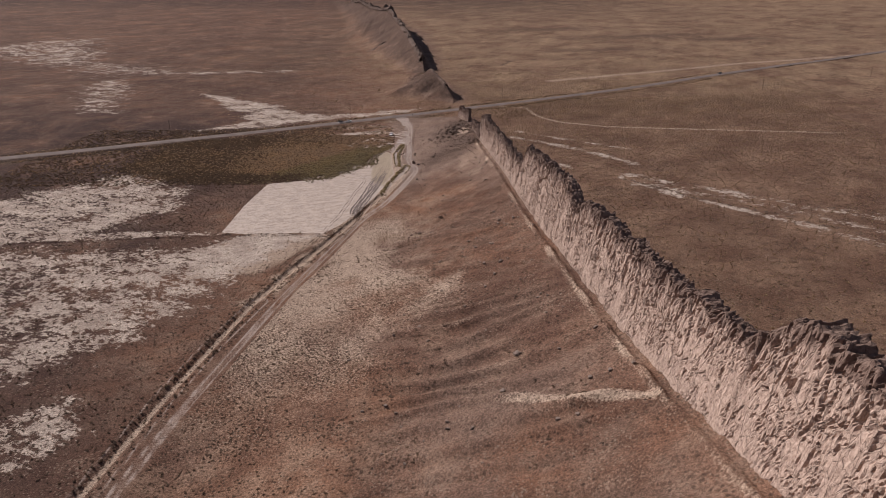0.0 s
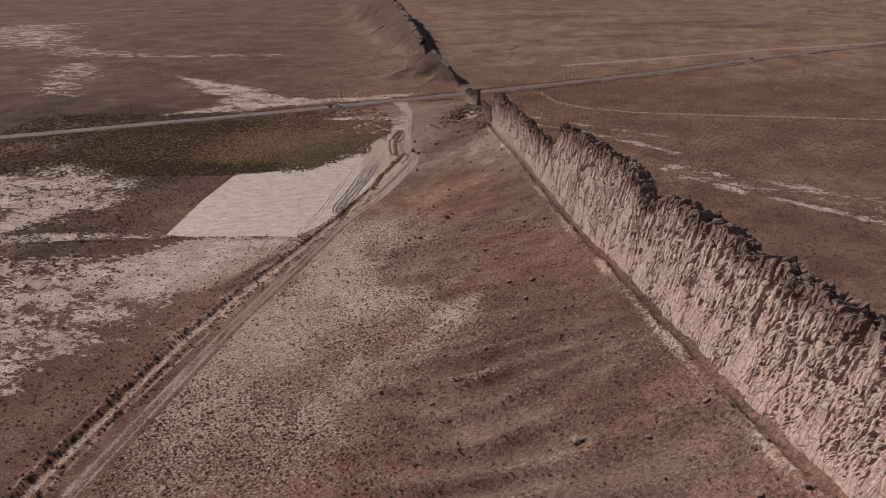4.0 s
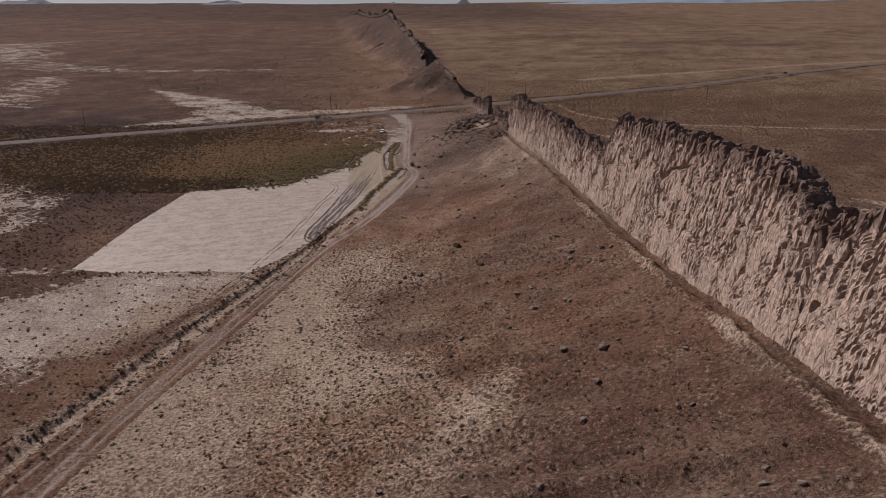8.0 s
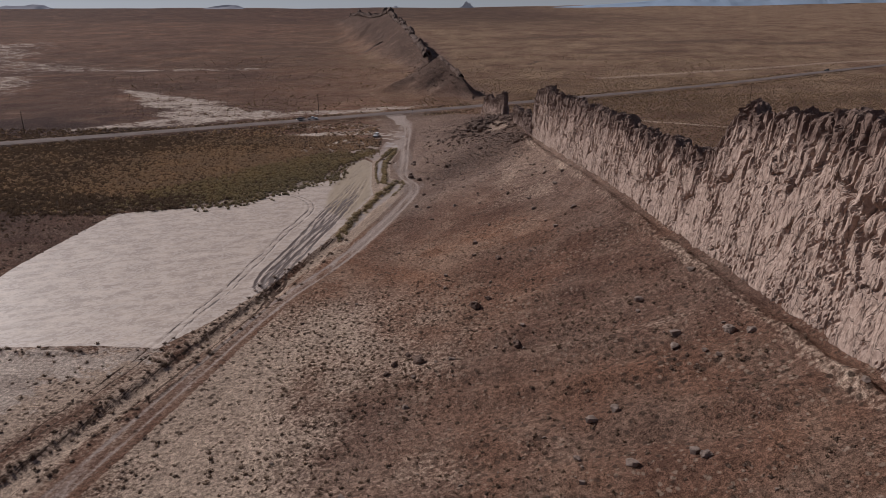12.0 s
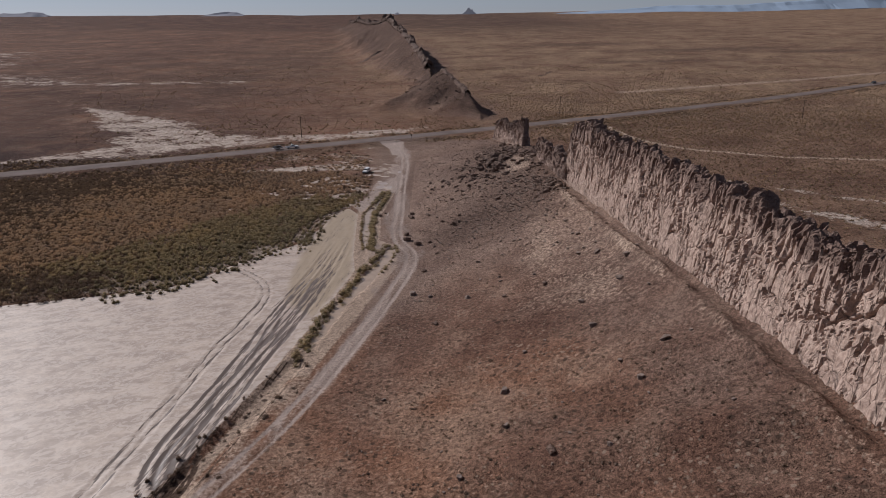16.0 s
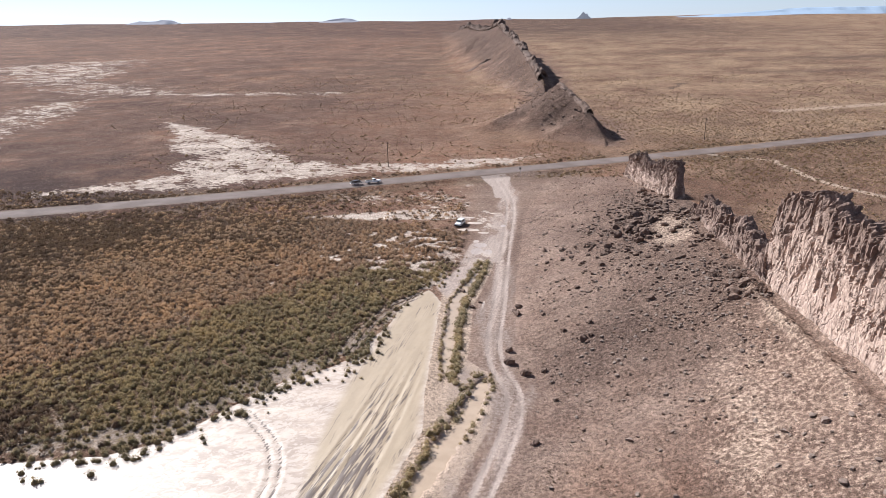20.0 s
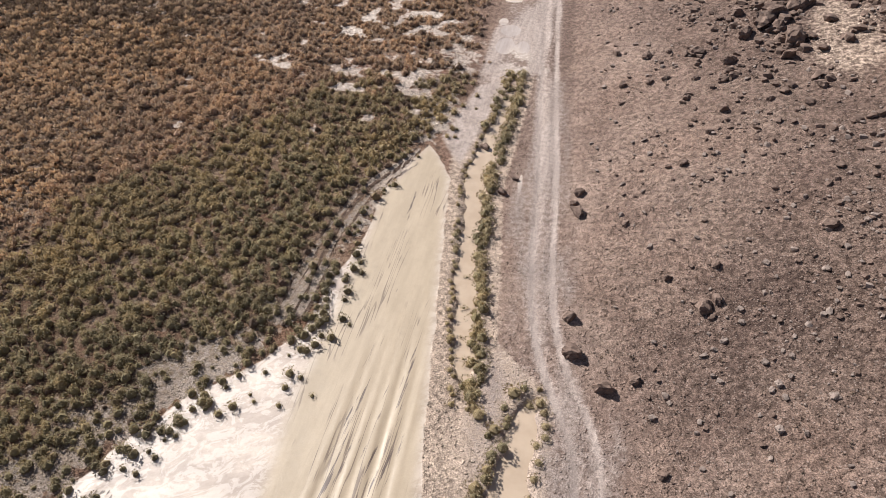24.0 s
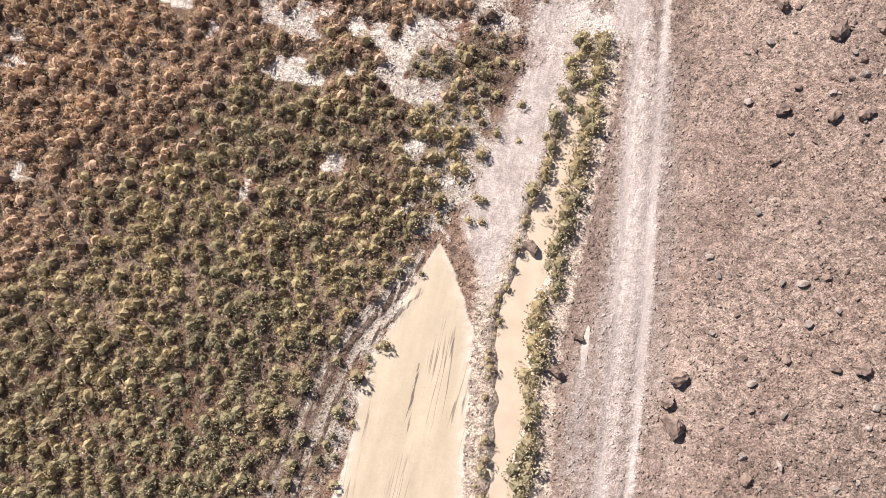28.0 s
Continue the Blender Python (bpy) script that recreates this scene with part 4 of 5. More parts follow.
    give(ob, "high", np.clip(0.04 + 0.60 * UP ** 1.5 + 0.42 * smooth(0.82, 0.98, UP + 0.10 * vnoise(Yg / 3, Zg / 3, seed + 77)) + np.linspace(*dark, n)[:, None], 0, 1.4).ravel())
    # close the two ends
    bm = bmesh.new()
    bm.from_mesh(ob.data)
    bm.verts.ensure_lookup_table()
    for k in (0, n - 1):
        bm.faces.new([bm.verts[k * rows + r] for r in range(rows)][:: 1 if k else -1])
    bm.to_mesh(ob.data)
    bm.free()
    ob.parent = parent
    return tagged(ob, label)


dike = tagged(new("rock_dike"), "long natural wall of weathered grey-brown volcanic rock", "rock wall")
wall_section("wall_section", dike, 40, 108.5, TOP_Y, TOP_Z, 6, (5.5, 5.0), 0.28, 100, seed=100, label="high dark crag", dark=(0.05, 0.05))
wall_section("wall_section", dike, 107.5, 228.4, TOP_Y, TOP_Z, 5, (5.0, 3.3), 0.24, 100, seed=200, label="ribbed pale grey wall", dark=(0.0, 0.0))
wall_section("wall_section", dike, 224.2, 316, TOP_Y, TOP_Z, 4.5, (3.3, 2.8), 0.2, 120, seed=300, label="high reddish wall with a broken crest", dark=(0.0, 0.05))
wall_section("wall_section", dike, 313, 459.5, TOP_Y, TOP_Z, 4.2, (2.8, 2.3), 0.2, 120, seed=400, label="wall with a dark saw-toothed crest", dark=(0.04, 0.30))
wall_section("wall_section", dike, 457, 514, (457, 463, 467, 475, 489, 495, 501, 509, 514), (17, 17.5, 18.6, 19.0, 18.4, 18.8, 15.2, 12.2, 11), 3.0, (1.6, 1.4), 0.24, 60, seed=500, label="low broken wall", dark=(0.55, 0.60), lump=0.35)
wall_section("wall_section", dike, 525, 604, (525, 527, 530, 536, 541, 549, 556, 565, 574, 582, 592, 598, 604), (14, 18.2, 18.8, 18.7, 17.0, 16.7, 14.6, 13.6, 13.8, 12.8, 9.5, 7.0, 1.5), 2.6, (1.8, 1.2), 0.22, 70, seed=600, label="short free-standing rock fin", dark=(0.45, 0.30), end=1.5, lump=0.6)

# ---------- the crest of the far ridge ----------
def crest_rocks(name, pts, wide, tall, seed, label):
    """Jagged outcrop along the top of a ridge."""
    p = np.array(pts, float)
    s = np.concatenate([[0], np.cumsum(np.hypot(*np.diff(p[:, :2], axis=0).T))])
    t = np.arange(0, s[-1], 1.2)
    x, y = np.interp(t, s, p[:, 0]), np.interp(t, s, p[:, 1])
    g = height(x, y)
    _, _, knob = cells(t / 7, t * 0 + 0.5, seed)
    up = tall * np.clip(0.35 + 0.9 * fbm(t / 22, t * 0, seed + 1, 4) + 0.5 * (knob - 0.5), 0.02, 1.6)
    q = np.linspace(0, 1, 12)
    side, rise = np.cos(q * math.pi) * -1, np.sin(q * math.pi) ** 0.6
    PX = x[:, None] + wide * side * (1 + 0.4 * vnoise(t[:, None] / 2.5, q * 6, seed + 3))
    PY = y[:, None] + 1.2 * vnoise(t[:, None] / 3, q * 5, seed + 4)
    PZ = g[:, None] - 1.5 + (up[:, None] + 1.5) * rise * (1 + 0.18 * vnoise(t[:, None] / 2, q * 7, seed + 5))
    ob = mesh_object(name, np.stack([PX, PY, PZ], -1).reshape(-1, 3), grid_faces(len(t), 12)[:, ::-1], BOULDER)
    give(ob, "high", np.repeat(rise[None] * 0.6, len(t), 0).ravel())
    return tagged(ob, label, "rock outcrop")


crest_rocks("rock_outcrop", [(2, 700), (-13, 735), (-17, 765)], 1.6, 2.2, 800, "dark jagged rocks along the crest of a small hill")
crest_rocks("rock_outcrop", [(-27, 905), (-42, 1000), (-68, 1180), (-84, 1290), (-99, 1372)], 3.5, 5.0, 810, "dark jagged rocks along the crest of a long ridge")
crest_rocks("rock_outcrop", [(-104, 1400), (-128, 1520), (-168, 1720), (-222, 1960), (-270, 2180)], 5, 6.0, 820, "far row of dark rocks on a ridge")
crest_rocks("rock_outcrop", [(-97, 1375), (-101, 1385), (-104, 1393)], 5, 9.0, 830, "dark square rock tower on a ridge top")
crest_rocks("rock_outcrop", [(-108, 1090), (-98, 1105), (-88, 1112)], 5, 6.0, 840, "dark boulder outcrop low on a ridge flank")

# ---------- scattered stuff ----------
RNG = np.random.default_rng(7)


def clump(blades, spread, tall, width, seed):
    """One tuft: small leaf sprays all over an uneven dome. Returns points (three a spray) and their height share."""
    r = np.random.default_rng(seed)
    a = r.uniform(0, 2 * math.pi, blades)
    out = np.sqrt(r.uniform(0.0, 1, blades))
    lobe = 1 + 0.22 * np.sin(3 * a + r.uniform(0, 6)) + 0.12 * np.sin(5 * a + r.uniform(0, 6))
    lift = np.sqrt(np.clip(1.05 - out ** 2, 0.03, 1)) * r.uniform(0.7, 1.12, blades)
    mid = np.stack([np.cos(a) * out * spread * lobe, np.sin(a) * out * spread * lobe, tall * lift], -1)
    wide = width * 2.6 * r.uniform(0.6, 1.3, (blades, 1))
    push = np.stack([np.cos(a) * out, np.sin(a) * out, 0.6 + 0.8 * (1 - out)], -1)
    push /= np.linalg.norm(push, axis=1)[:, None]
    side = np.cross(push, r.normal(size=(blades, 3)))
    side /= np.linalg.norm(side, axis=1)[:, None] + 1e-6
    low = mid - push * wide * 0.9
    pts = np.stack([low - side * wide * 0.8, low + side * wide * 0.8, mid + push * wide * 1.1], 1)
    pts[:, :, 2] = np.maximum(pts[:, :, 2], -0.04)
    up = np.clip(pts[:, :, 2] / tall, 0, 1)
    return pts.reshape(-1, 3), up.ravel()


def dome(spread, tall, seed):
    """The dense heart of a shrub: an uneven low dome."""
    bm = bmesh.new()
    bmesh.ops.create_icosphere(bm, subdivisions=1, radius=1)
    bmesh.ops.triangulate(bm, faces=bm.faces)
    r = np.random.default_rng(seed)
    v = np.array([w.co for w in bm.verts])
    v = v * (0.72 + 0.3 * r.random((len(v), 1)))
    v = v * [spread, spread, tall]
    v[:, 2] = np.maximum(v[:, 2], -0.05)
    f = np.array([[w.index for w in q.verts] for q in bm.faces if q.calc_center_median().z > -0.15])
    bm.free()
    # Hearts kept low: dark inner twigs, with inner shade put into the colour.
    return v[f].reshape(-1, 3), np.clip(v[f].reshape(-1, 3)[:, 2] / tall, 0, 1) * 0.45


def shrub_kinds(blades, spread, tall, width, seed, heart=True, kinds=5):
    made = []
    for k in range(kinds):
        p, u = clump(blades, spread, tall, width, seed + k)
        if heart:
            q, w = dome(spread * 0.82, tall * 0.84, seed + 50 + k)
            p, u = np.concatenate([p, q]), np.concatenate([u, w])
        made.append((p, u))
    return made


def sow(name, x, y, size, kinds, mat, label, category, sink=0.03):
    """Many plants as one object."""
    n = len(x)
    z = height(x, y) - sink
    turn, which, tint = RNG.uniform(0, 2 * math.pi, n), RNG.integers(0, len(kinds), n), RNG.random(n)
    tall = RNG.uniform(0.75, 1.2, n)
    verts, ups, tints = [], [], []
    for k, (p, u) in enumerate(kinds):
        m = which == k
        c, s = np.cos(turn[m])[:, None], np.sin(turn[m])[:, None]
        sz = size[m][:, None]
        vx = (p[:, 0] * c - p[:, 1] * s) * sz + x[m][:, None]
        vy = (p[:, 0] * s + p[:, 1] * c) * sz + y[m][:, None]
        vz = p[:, 2] * sz * tall[m][:, None] + z[m][:, None]
        verts.append(np.stack([vx, vy, vz], -1).reshape(-1, 3))
        ups.append(np.tile(u, m.sum()))
        tints.append(np.repeat(tint[m], len(p)))
    verts = np.concatenate(verts)
    ob = mesh_object(name, verts, np.arange(len(verts)).reshape(-1, 3), mat)
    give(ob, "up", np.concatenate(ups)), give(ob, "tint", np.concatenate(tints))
    return tagged(ob, label, category, kind="stuff")


def scatter(x0, x1, y0, y1, gap, keep):
    """Points on an uneven grid, thinned by a rule that gives each place its share."""
    a, b = np.meshgrid(np.arange(x0, x1, gap), np.arange(y0, y1, gap * 0.9))
    a = a + (np.arange(a.shape[0]) % 2)[:, None] * gap / 2
    a, b = a.ravel(), b.ravel()
    a, b = a + RNG.uniform(-0.6, 0.6, a.shape) * gap, b + RNG.uniform(-0.6, 0.6, a.shape) * gap
    m = RNG.random(a.shape) < keep(a, b)
    return a[m], b[m]


def off_ways(x, y):
    """0 on road, track, water and mud, 1 elsewhere."""
    k = smooth(6.5, 9, line_dist(x, y, ROAD)[0]) * smooth(2.5, 4.0, line_dist(x, y, TRACK)[0])
    a, wa = line_dist(x, y, DITCH)
    k = k * smooth(wa + 0.2, wa + 0.6, a)
    a, wa = line_dist(x, y, DITCH_LOW)
    k = k * smooth(wa + 0.2, wa + 0.6, a)
    d, _ = line_dist(x, y, RIDGE)
    k = k * (1 - smooth(0.4, 0.9, -inside(x, y, PAN) * -1)) * smooth(-0.5, 1.5, np.abs(x - face(y) - 3) - 4)
    return k


def bare(x, y):
    """Bare earth patches in the shrub field."""
    return 1 - smooth(0.3, 0.6, bare_spot(x, y))


def field_share(x, y):
    d = inside(x, y, GREEN)
    deep = np.interp(y, (415, 465), (13, 3.0))
    k = smooth(-0.1, 0.9, (d + 0.3 * deep * vnoise(x / 5, y / 5, 91)) / deep) * 0.96 + 0.12 * smooth(-4, 0, d)
    ruts = np.minimum(line_dist(x, y, RUTS[4])[0], line_dist(x, y, RUTS[5])[0])
    return k * off_ways(x, y) * bare(x, y) * smooth(0.45, 0.80, ruts)


def colour_line(x, y):
    """How far a place lies past the line at which the shrubs turn from green to rust, in metres."""
    return y - np.minimum(452 + 1.4 * (x + 86), 488) + 7 * vnoise(x / 13, y / 13, 93) + 3 * vnoise(x / 4, y / 4, 92)


def sow_field(x, y, size, kinds, dry_share, where):
    """Green, yellow-olive, rust and dry brown shrubs, each in its part of the field."""
    d, pick = colour_line(x, y), RNG.random(len(x))
    dry = RNG.random(len(x)) < dry_share
    rusty = ~dry & (pick < smooth(-4, 9, d))
    gold = ~dry & ~rusty & (pick < 0.15 + 0.85 * smooth(-24, -8, d))
    green = ~dry & ~rusty & ~gold
    for name, m, mat, text in (("green_shrubs", green, SHRUB_GREEN, "dense dark olive green desert shrubs"), ("olive_shrubs", gold, SHRUB_GOLD, "yellow-olive desert shrubs"),
                               ("rusty_shrubs", rusty, SHRUB_RUST, "low rust brown desert shrubs"), ("dry_shrubs", dry, SHRUB_DRY, "dark brown dry shrubs")):
        if m.any():
            sow(name, x[m], y[m], size[m], kinds, mat, text + " " + where, "shrubs")


NEAR = shrub_kinds(96, 0.74, 0.95, 0.030, 300, kinds=8)
x, y = scatter(-94, -34, 404, 534, 0.88, lambda a, b: field_share(a, b) * smooth(-94, -78, a))
size = (0.42 + 0.72 * RNG.random(len(x)) ** 1.5) * np.where(y > 500, 0.8, 1.0)
sow_field(x, y, size, NEAR, 0.05 + 0.12 * smooth(488, 505, y), "in a dense field by the mud pan")

MID = shrub_kinds(26, 0.75, 0.7, 0.085, 340, heart=False)
x, y = scatter(-280, -78, 400, 560, 1.15, lambda a, b: np.clip(0.25 + 0.75 * smooth(-10, 10, inside(a, b, GREEN)), 0, 1) * off_ways(a, b) * (1 - smooth(-94, -78, a)))
sow_field(x, y, RNG.uniform(0.7, 1.2, len(x)), MID, np.clip(0.12 + 0.40 * smooth(486, 506, y) + 0.6 * smooth(-112, -150, x) + 0.7 * smooth(432, 416, y), 0, 0.9), "thinning out on the flat")


def verge_share(x, y):
    """Shrubs between the field and the road, and along both sides of the road."""
    d = line_dist(x, y, ROAD)[0]
    verge = 0.9 * np.exp(-((d - 11.5) / 3.6) ** 2)
    gap = (inside(x, y, GREEN) < 0) * (y > 505) * (x < -38 - 0.25 * np.maximum(y - 540, 0)) * (y < 560 + 0.55 * (x + 120)) * 0.75
    return np.clip(np.maximum(verge, gap) * (0.55 + 0.8 * vnoise(x / 9, y / 7, 96)), 0, 1) * off_ways(x, y) * (np.hypot(x + 34, y - 585) > 22) * (np.hypot(x + 41, y - 531) > 5)


x, y = scatter(-330, 330, 440, 840, 1.5, verge_share)
k = RNG.random(len(x)) < 0.45
sow("rusty_shrubs", x[k], y[k], RNG.uniform(0.5, 1.1, k.sum()), MID, SHRUB_RUST, "brown shrubs between the flat and the road", "shrubs")
sow("dry_shrubs", x[~k], y[~k], RNG.uniform(0.5, 1.1, (~k).sum()), MID, SHRUB_DRY, "dark shrubs along both sides of the road", "shrubs")

TUFT = shrub_kinds(10, 0.6, 0.55, 0.115, 380, heart=False)


def flat_share(x, y):
    s = np.zeros(x.shape)
    for poly, w, amount in SALT[:5]:
        s = np.maximum(s, smooth(-w, w, inside(x, y, poly)))
    return (0.75 - 0.45 * s) * off_ways(x, y) * (x < np.interp(y, TOE_Y, TOE_X) - 6)


x, y = scatter(-290, -40, 118, 404, 2.1, flat_share)
ROUND = shrub_kinds(16, 0.62, 0.5, 0.06, 400, kinds=4)
k = x > -125
size = RNG.uniform(0.4, 0.9, len(x))
sow("dry_shrubs", x[~k], y[~k], size[~k], TUFT, SHRUB_DRY, "dark dry shrubs dotted over the salt flat", "shrubs")
sow("dry_shrubs", x[k], y[k], size[k] * 0.9, ROUND, SHRUB_DRY, "dark round dry shrubs beside the gully", "shrubs")


def hill_share(x, y):
    u = (x - np.interp(y, TOE_Y, TOE_X)) / (face(y) - np.interp(y, TOE_Y, TOE_X))
    return ((u > -0.05) & (u < 0.98)) * (0.9 - 0.55 * smooth(0.35, 0.75, u)) * (1 - 0.8 * smooth(330, 400, y)) * off_ways(x, y) * np.clip(0.6 + 0.6 * vnoise(x / 14, y / 14, 95), 0.06, 1)


x, y = scatter(-85, 52, 118, 460, 0.86, hill_share)
size = 0.16 + 0.62 * RNG.random(len(x)) ** 2.2 * (1 - 0.5 * smooth(300, 380, y))
k = size > 0.40
sow("dry_shrubs", x[~k], y[~k], size[~k], TUFT, SHRUB_DRY, "small dark dry tufts dotted over the slope", "shrubs")
sow("dry_shrubs", x[k], y[k], size[k] * 0.95, ROUND, SHRUB_DRY, "round dark dry bushes dotted over the slope", "shrubs")
x, y = scatter(45, 330, 120, 690, 2.2, lambda a, b: (a > face(b) + 9) * (0.35 + 0.45 * smooth(380, 560, b)) * off_ways(a, b))
sow("straw_tufts", x, y, RNG.uniform(0.4, 0.9, len(x)), TUFT, SHRUB_STRAW, "straw coloured tufts over the red plain", "grass tufts")
x, y = scatter(50, 330, 120, 690, 4.5, lambda a, b: (a > face(b) + 9) * np.clip(0.22 + 0.6 * vnoise(a / 24, b / 17, 98), 0, 0.8) * off_ways(a, b))
sow("dry_shrubs", x, y, 0.25 + 0.55 * RNG.random(len(x)) ** 2, TUFT, SHRUB_DRY, "dark dry shrubs over the red plain", "shrubs")
FAR = shrub_kinds(7, 0.6, 0.5, 0.14, 420, heart=False)
x, y = scatter(-620, 560, 600, 1200, 4.3, lambda a, b: np.clip(0.5 + 0.7 * vnoise(a / 60, b / 34, 99), 0.03, 1) * off_ways(a, b) * (1 - smooth(0.30, 0.60, np.abs(a) / (b - 180))) * (1 - smooth(850, 1200, b)))
k = RNG.random(len(x)) < 0.25 + 0.65 * smooth(-260, 0, x)
sow("straw_tufts", x[k], y[k], RNG.uniform(0.5, 1.2, k.sum()), FAR, SHRUB_STRAW, "pale grass tufts on the plain beyond the road", "grass tufts")
sow("dry_shrubs", x[~k], y[~k], 0.3 + 0.6 * RNG.random((~k).sum()) ** 2, FAR, SHRUB_DRY, "dark shrubs on the plain beyond the road", "shrubs")

x, y = scatter(-30, 380, 600, 800, 2.3, lambda a, b: (a > -40 + 0.4 * (b - 640)) * 0.8 * off_ways(a, b) * smooth(12, 30, line_dist(a, b, RIDGE)[0]))
sow("straw_tufts", x, y, RNG.uniform(0.35, 0.85, len(x)), FAR, SHRUB_STRAW, "pale grass tufts close beyond the road", "grass tufts")

# ---------- boulders and stones ----------


def rock_mesh(name, seed, mat, sub=2, flat=0.75):
    """An angular block: the hull of random points on a rough box, with its corners cut."""
    r = np.random.default_rng(seed)
    bm = bmesh.new()
    p = r.uniform(-1, 1, (8 + 7 * sub, 3))
    p = p / np.maximum(np.abs(p).max(1), 0.8 * np.linalg.norm(p, axis=1))[:, None] * r.uniform(0.85, 1.05, (len(p), 1))
    for q in p:
        bm.verts.new(q)
    bmesh.ops.convex_hull(bm, input=bm.verts)
    bmesh.ops.delete(bm, geom=[v for v in bm.verts if not v.link_faces], context="VERTS")
    bmesh.ops.triangulate(bm, faces=bm.faces)
    for v in bm.verts:
        v.co = Vector((v.co.x * 1.2, v.co.y * 0.95, v.co.z * flat)) * (0.86 + 0.03 * r.normal())
    if sub > 1:
        bmesh.ops.subdivide_edges(bm, edges=bm.edges, cuts=2, use_grid_fill=True)
        bmesh.ops.triangulate(bm, faces=bm.faces)
        c = np.array([v.co for v in bm.verts])
        push = 0.16 * fbm(c[:, 0] * 2.2 + c[:, 2], c[:, 1] * 2.2 - c[:, 2], seed, 3) + 0.05 * r.normal(size=len(c))
        for v, k in zip(bm.verts, push):
            v.co *= 1 + float(k)
    me = bpy.data.meshes.new(name)
    bm.to_mesh(me)
    bm.free()
    me.materials.append(mat)
    return me


def as_arrays(me):
    v = np.array([w.co for w in me.vertices])
    f = np.array([list(q.vertices) for q in me.polygons])
    return v, f


BLOCKS = [rock_mesh("boulder", 900 + k, BOULDER) for k in range(7)]
PALE_BLOCKS = [rock_mesh("boulder", 930 + k, STONE) for k in range(4)]


def boulder(x, y, size, pale=False, tall=1.0):
    me = (PALE_BLOCKS if pale else BLOCKS)[RNG.integers(0, 4 if pale else 7)]
    ob = new("boulder", me)
    r = RNG.uniform(0, 360)
    ob.matrix_world = pose(x, y, float(height(np.array(x), np.array(y))) + 0.28 * size * tall, RNG.uniform(-18, 18), RNG.uniform(-18, 18), r) @ Matrix.Diagonal((size, size * RNG.uniform(0.75, 1.1), size * tall, 1))
    big = "large" if size > 1.1 else "small"
    text = f"{big} pale weathered boulder lying on the slope" if pale else f"{big} dark angular boulder lying on the slope"
    return tagged(ob, text, "boulder", "boulders on the slope")


LONE = [(-30.0, 469.8, 0.62), (-20.4, 470.8, 0.75), (-20.6, 467.2, 0.95), (-11.5, 500.5, 0.8), (-15.8, 503.1, 0.7), (-4.8, 499.1, 1.1), (-2.4, 490.7, 0.8), (-1.1, 495.2, 1.0), (-7.0, 487.7, 0.6), (-5.0, 479.0, 0.5), (2.5, 484.5, 0.55),
        (-10.1, 473.3, 0.4), (6.1, 493.9, 1.1), (-15.1, 493.6, 0.6), (-11.5, 493.3, 0.7), (-9.4, 493.4, 0.6), (-7.6, 486.7, 0.4),
        (-28.6, 472.8, 0.4), (-20.5, 445.9, 1.0), (-17.4, 442.1, 1.0), (-20.9, 450.4, 0.8), (-15.2, 464.2, 0.45), (-11.1, 455.5, 0.5), 
        (-5.6, 492.2, 0.6), (-3.1, 483.9, 0.8), (-14.5, 443.3, 0.6), (-15.2, 421.7, 0.7), (-12.4, 433.6, 0.5), (-11.9, 389.4, 0.6), (9.5, 395.1, 0.6), (1.8, 396, 0.6), (-6.4, 456.6, 0.6),
        (-21, 468.9, 0.6)]
for a, b, c in LONE:
    boulder(a, b, c)
for a, b, c in ((-12, 302, 1.5), (-2.5, 319.5, 1.7), (3.4, 302, 1.2), (7, 262, 0.8), (-4.8, 255, 1.0), (17, 256, 0.7), (3, 339, 0.9), (-17, 300, 0.8), (-16, 302.5, 0.9), (4.4, 460.5, 1.2), (-14, 306, 0.7), (0, 322, 0.9)):
    boulder(a, b, c * 0.72)
for a, b, c in ((20.5, 241.2, 0.9), (31.4, 284.7, 0.7), (29.5, 287, 0.9), (19, 264.5, 0.6), (19.5, 169, 1.2)):
    boulder(a, b, c, True)
for a, b, c in ((-7.7, 451.4, 0.9), (-8.4, 473.6, 0.6), (-6.6, 452.2, 0.7), (-8.6, 452.0, 0.45), (-7.2, 450.2, 0.4)):
    boulder(a, b, c)
boulder(-33.4, 479.5, 0.75)
# the fallen blocks below the low wall and under the end of the high one
for cx, cy, wide, n, most in ((6, 508, 3.6, 34, 1.8), (15, 524, 5, 30, 1.4), (18.5, 458, 4.0, 48, 1.1), (13, 545, 5, 14, 1.2), (20, 492, 3.5, 12, 1.1), (0, 500, 8, 12, 0.8)):
    for _ in range(n):
        a, b = RNG.normal(cx, wide * 0.6), RNG.normal(cy, wide)
        if a < face(b) - 0.5:
            boulder(a, b, most * RNG.uniform(0.2, 1.0) ** 2.2 + 0.22)


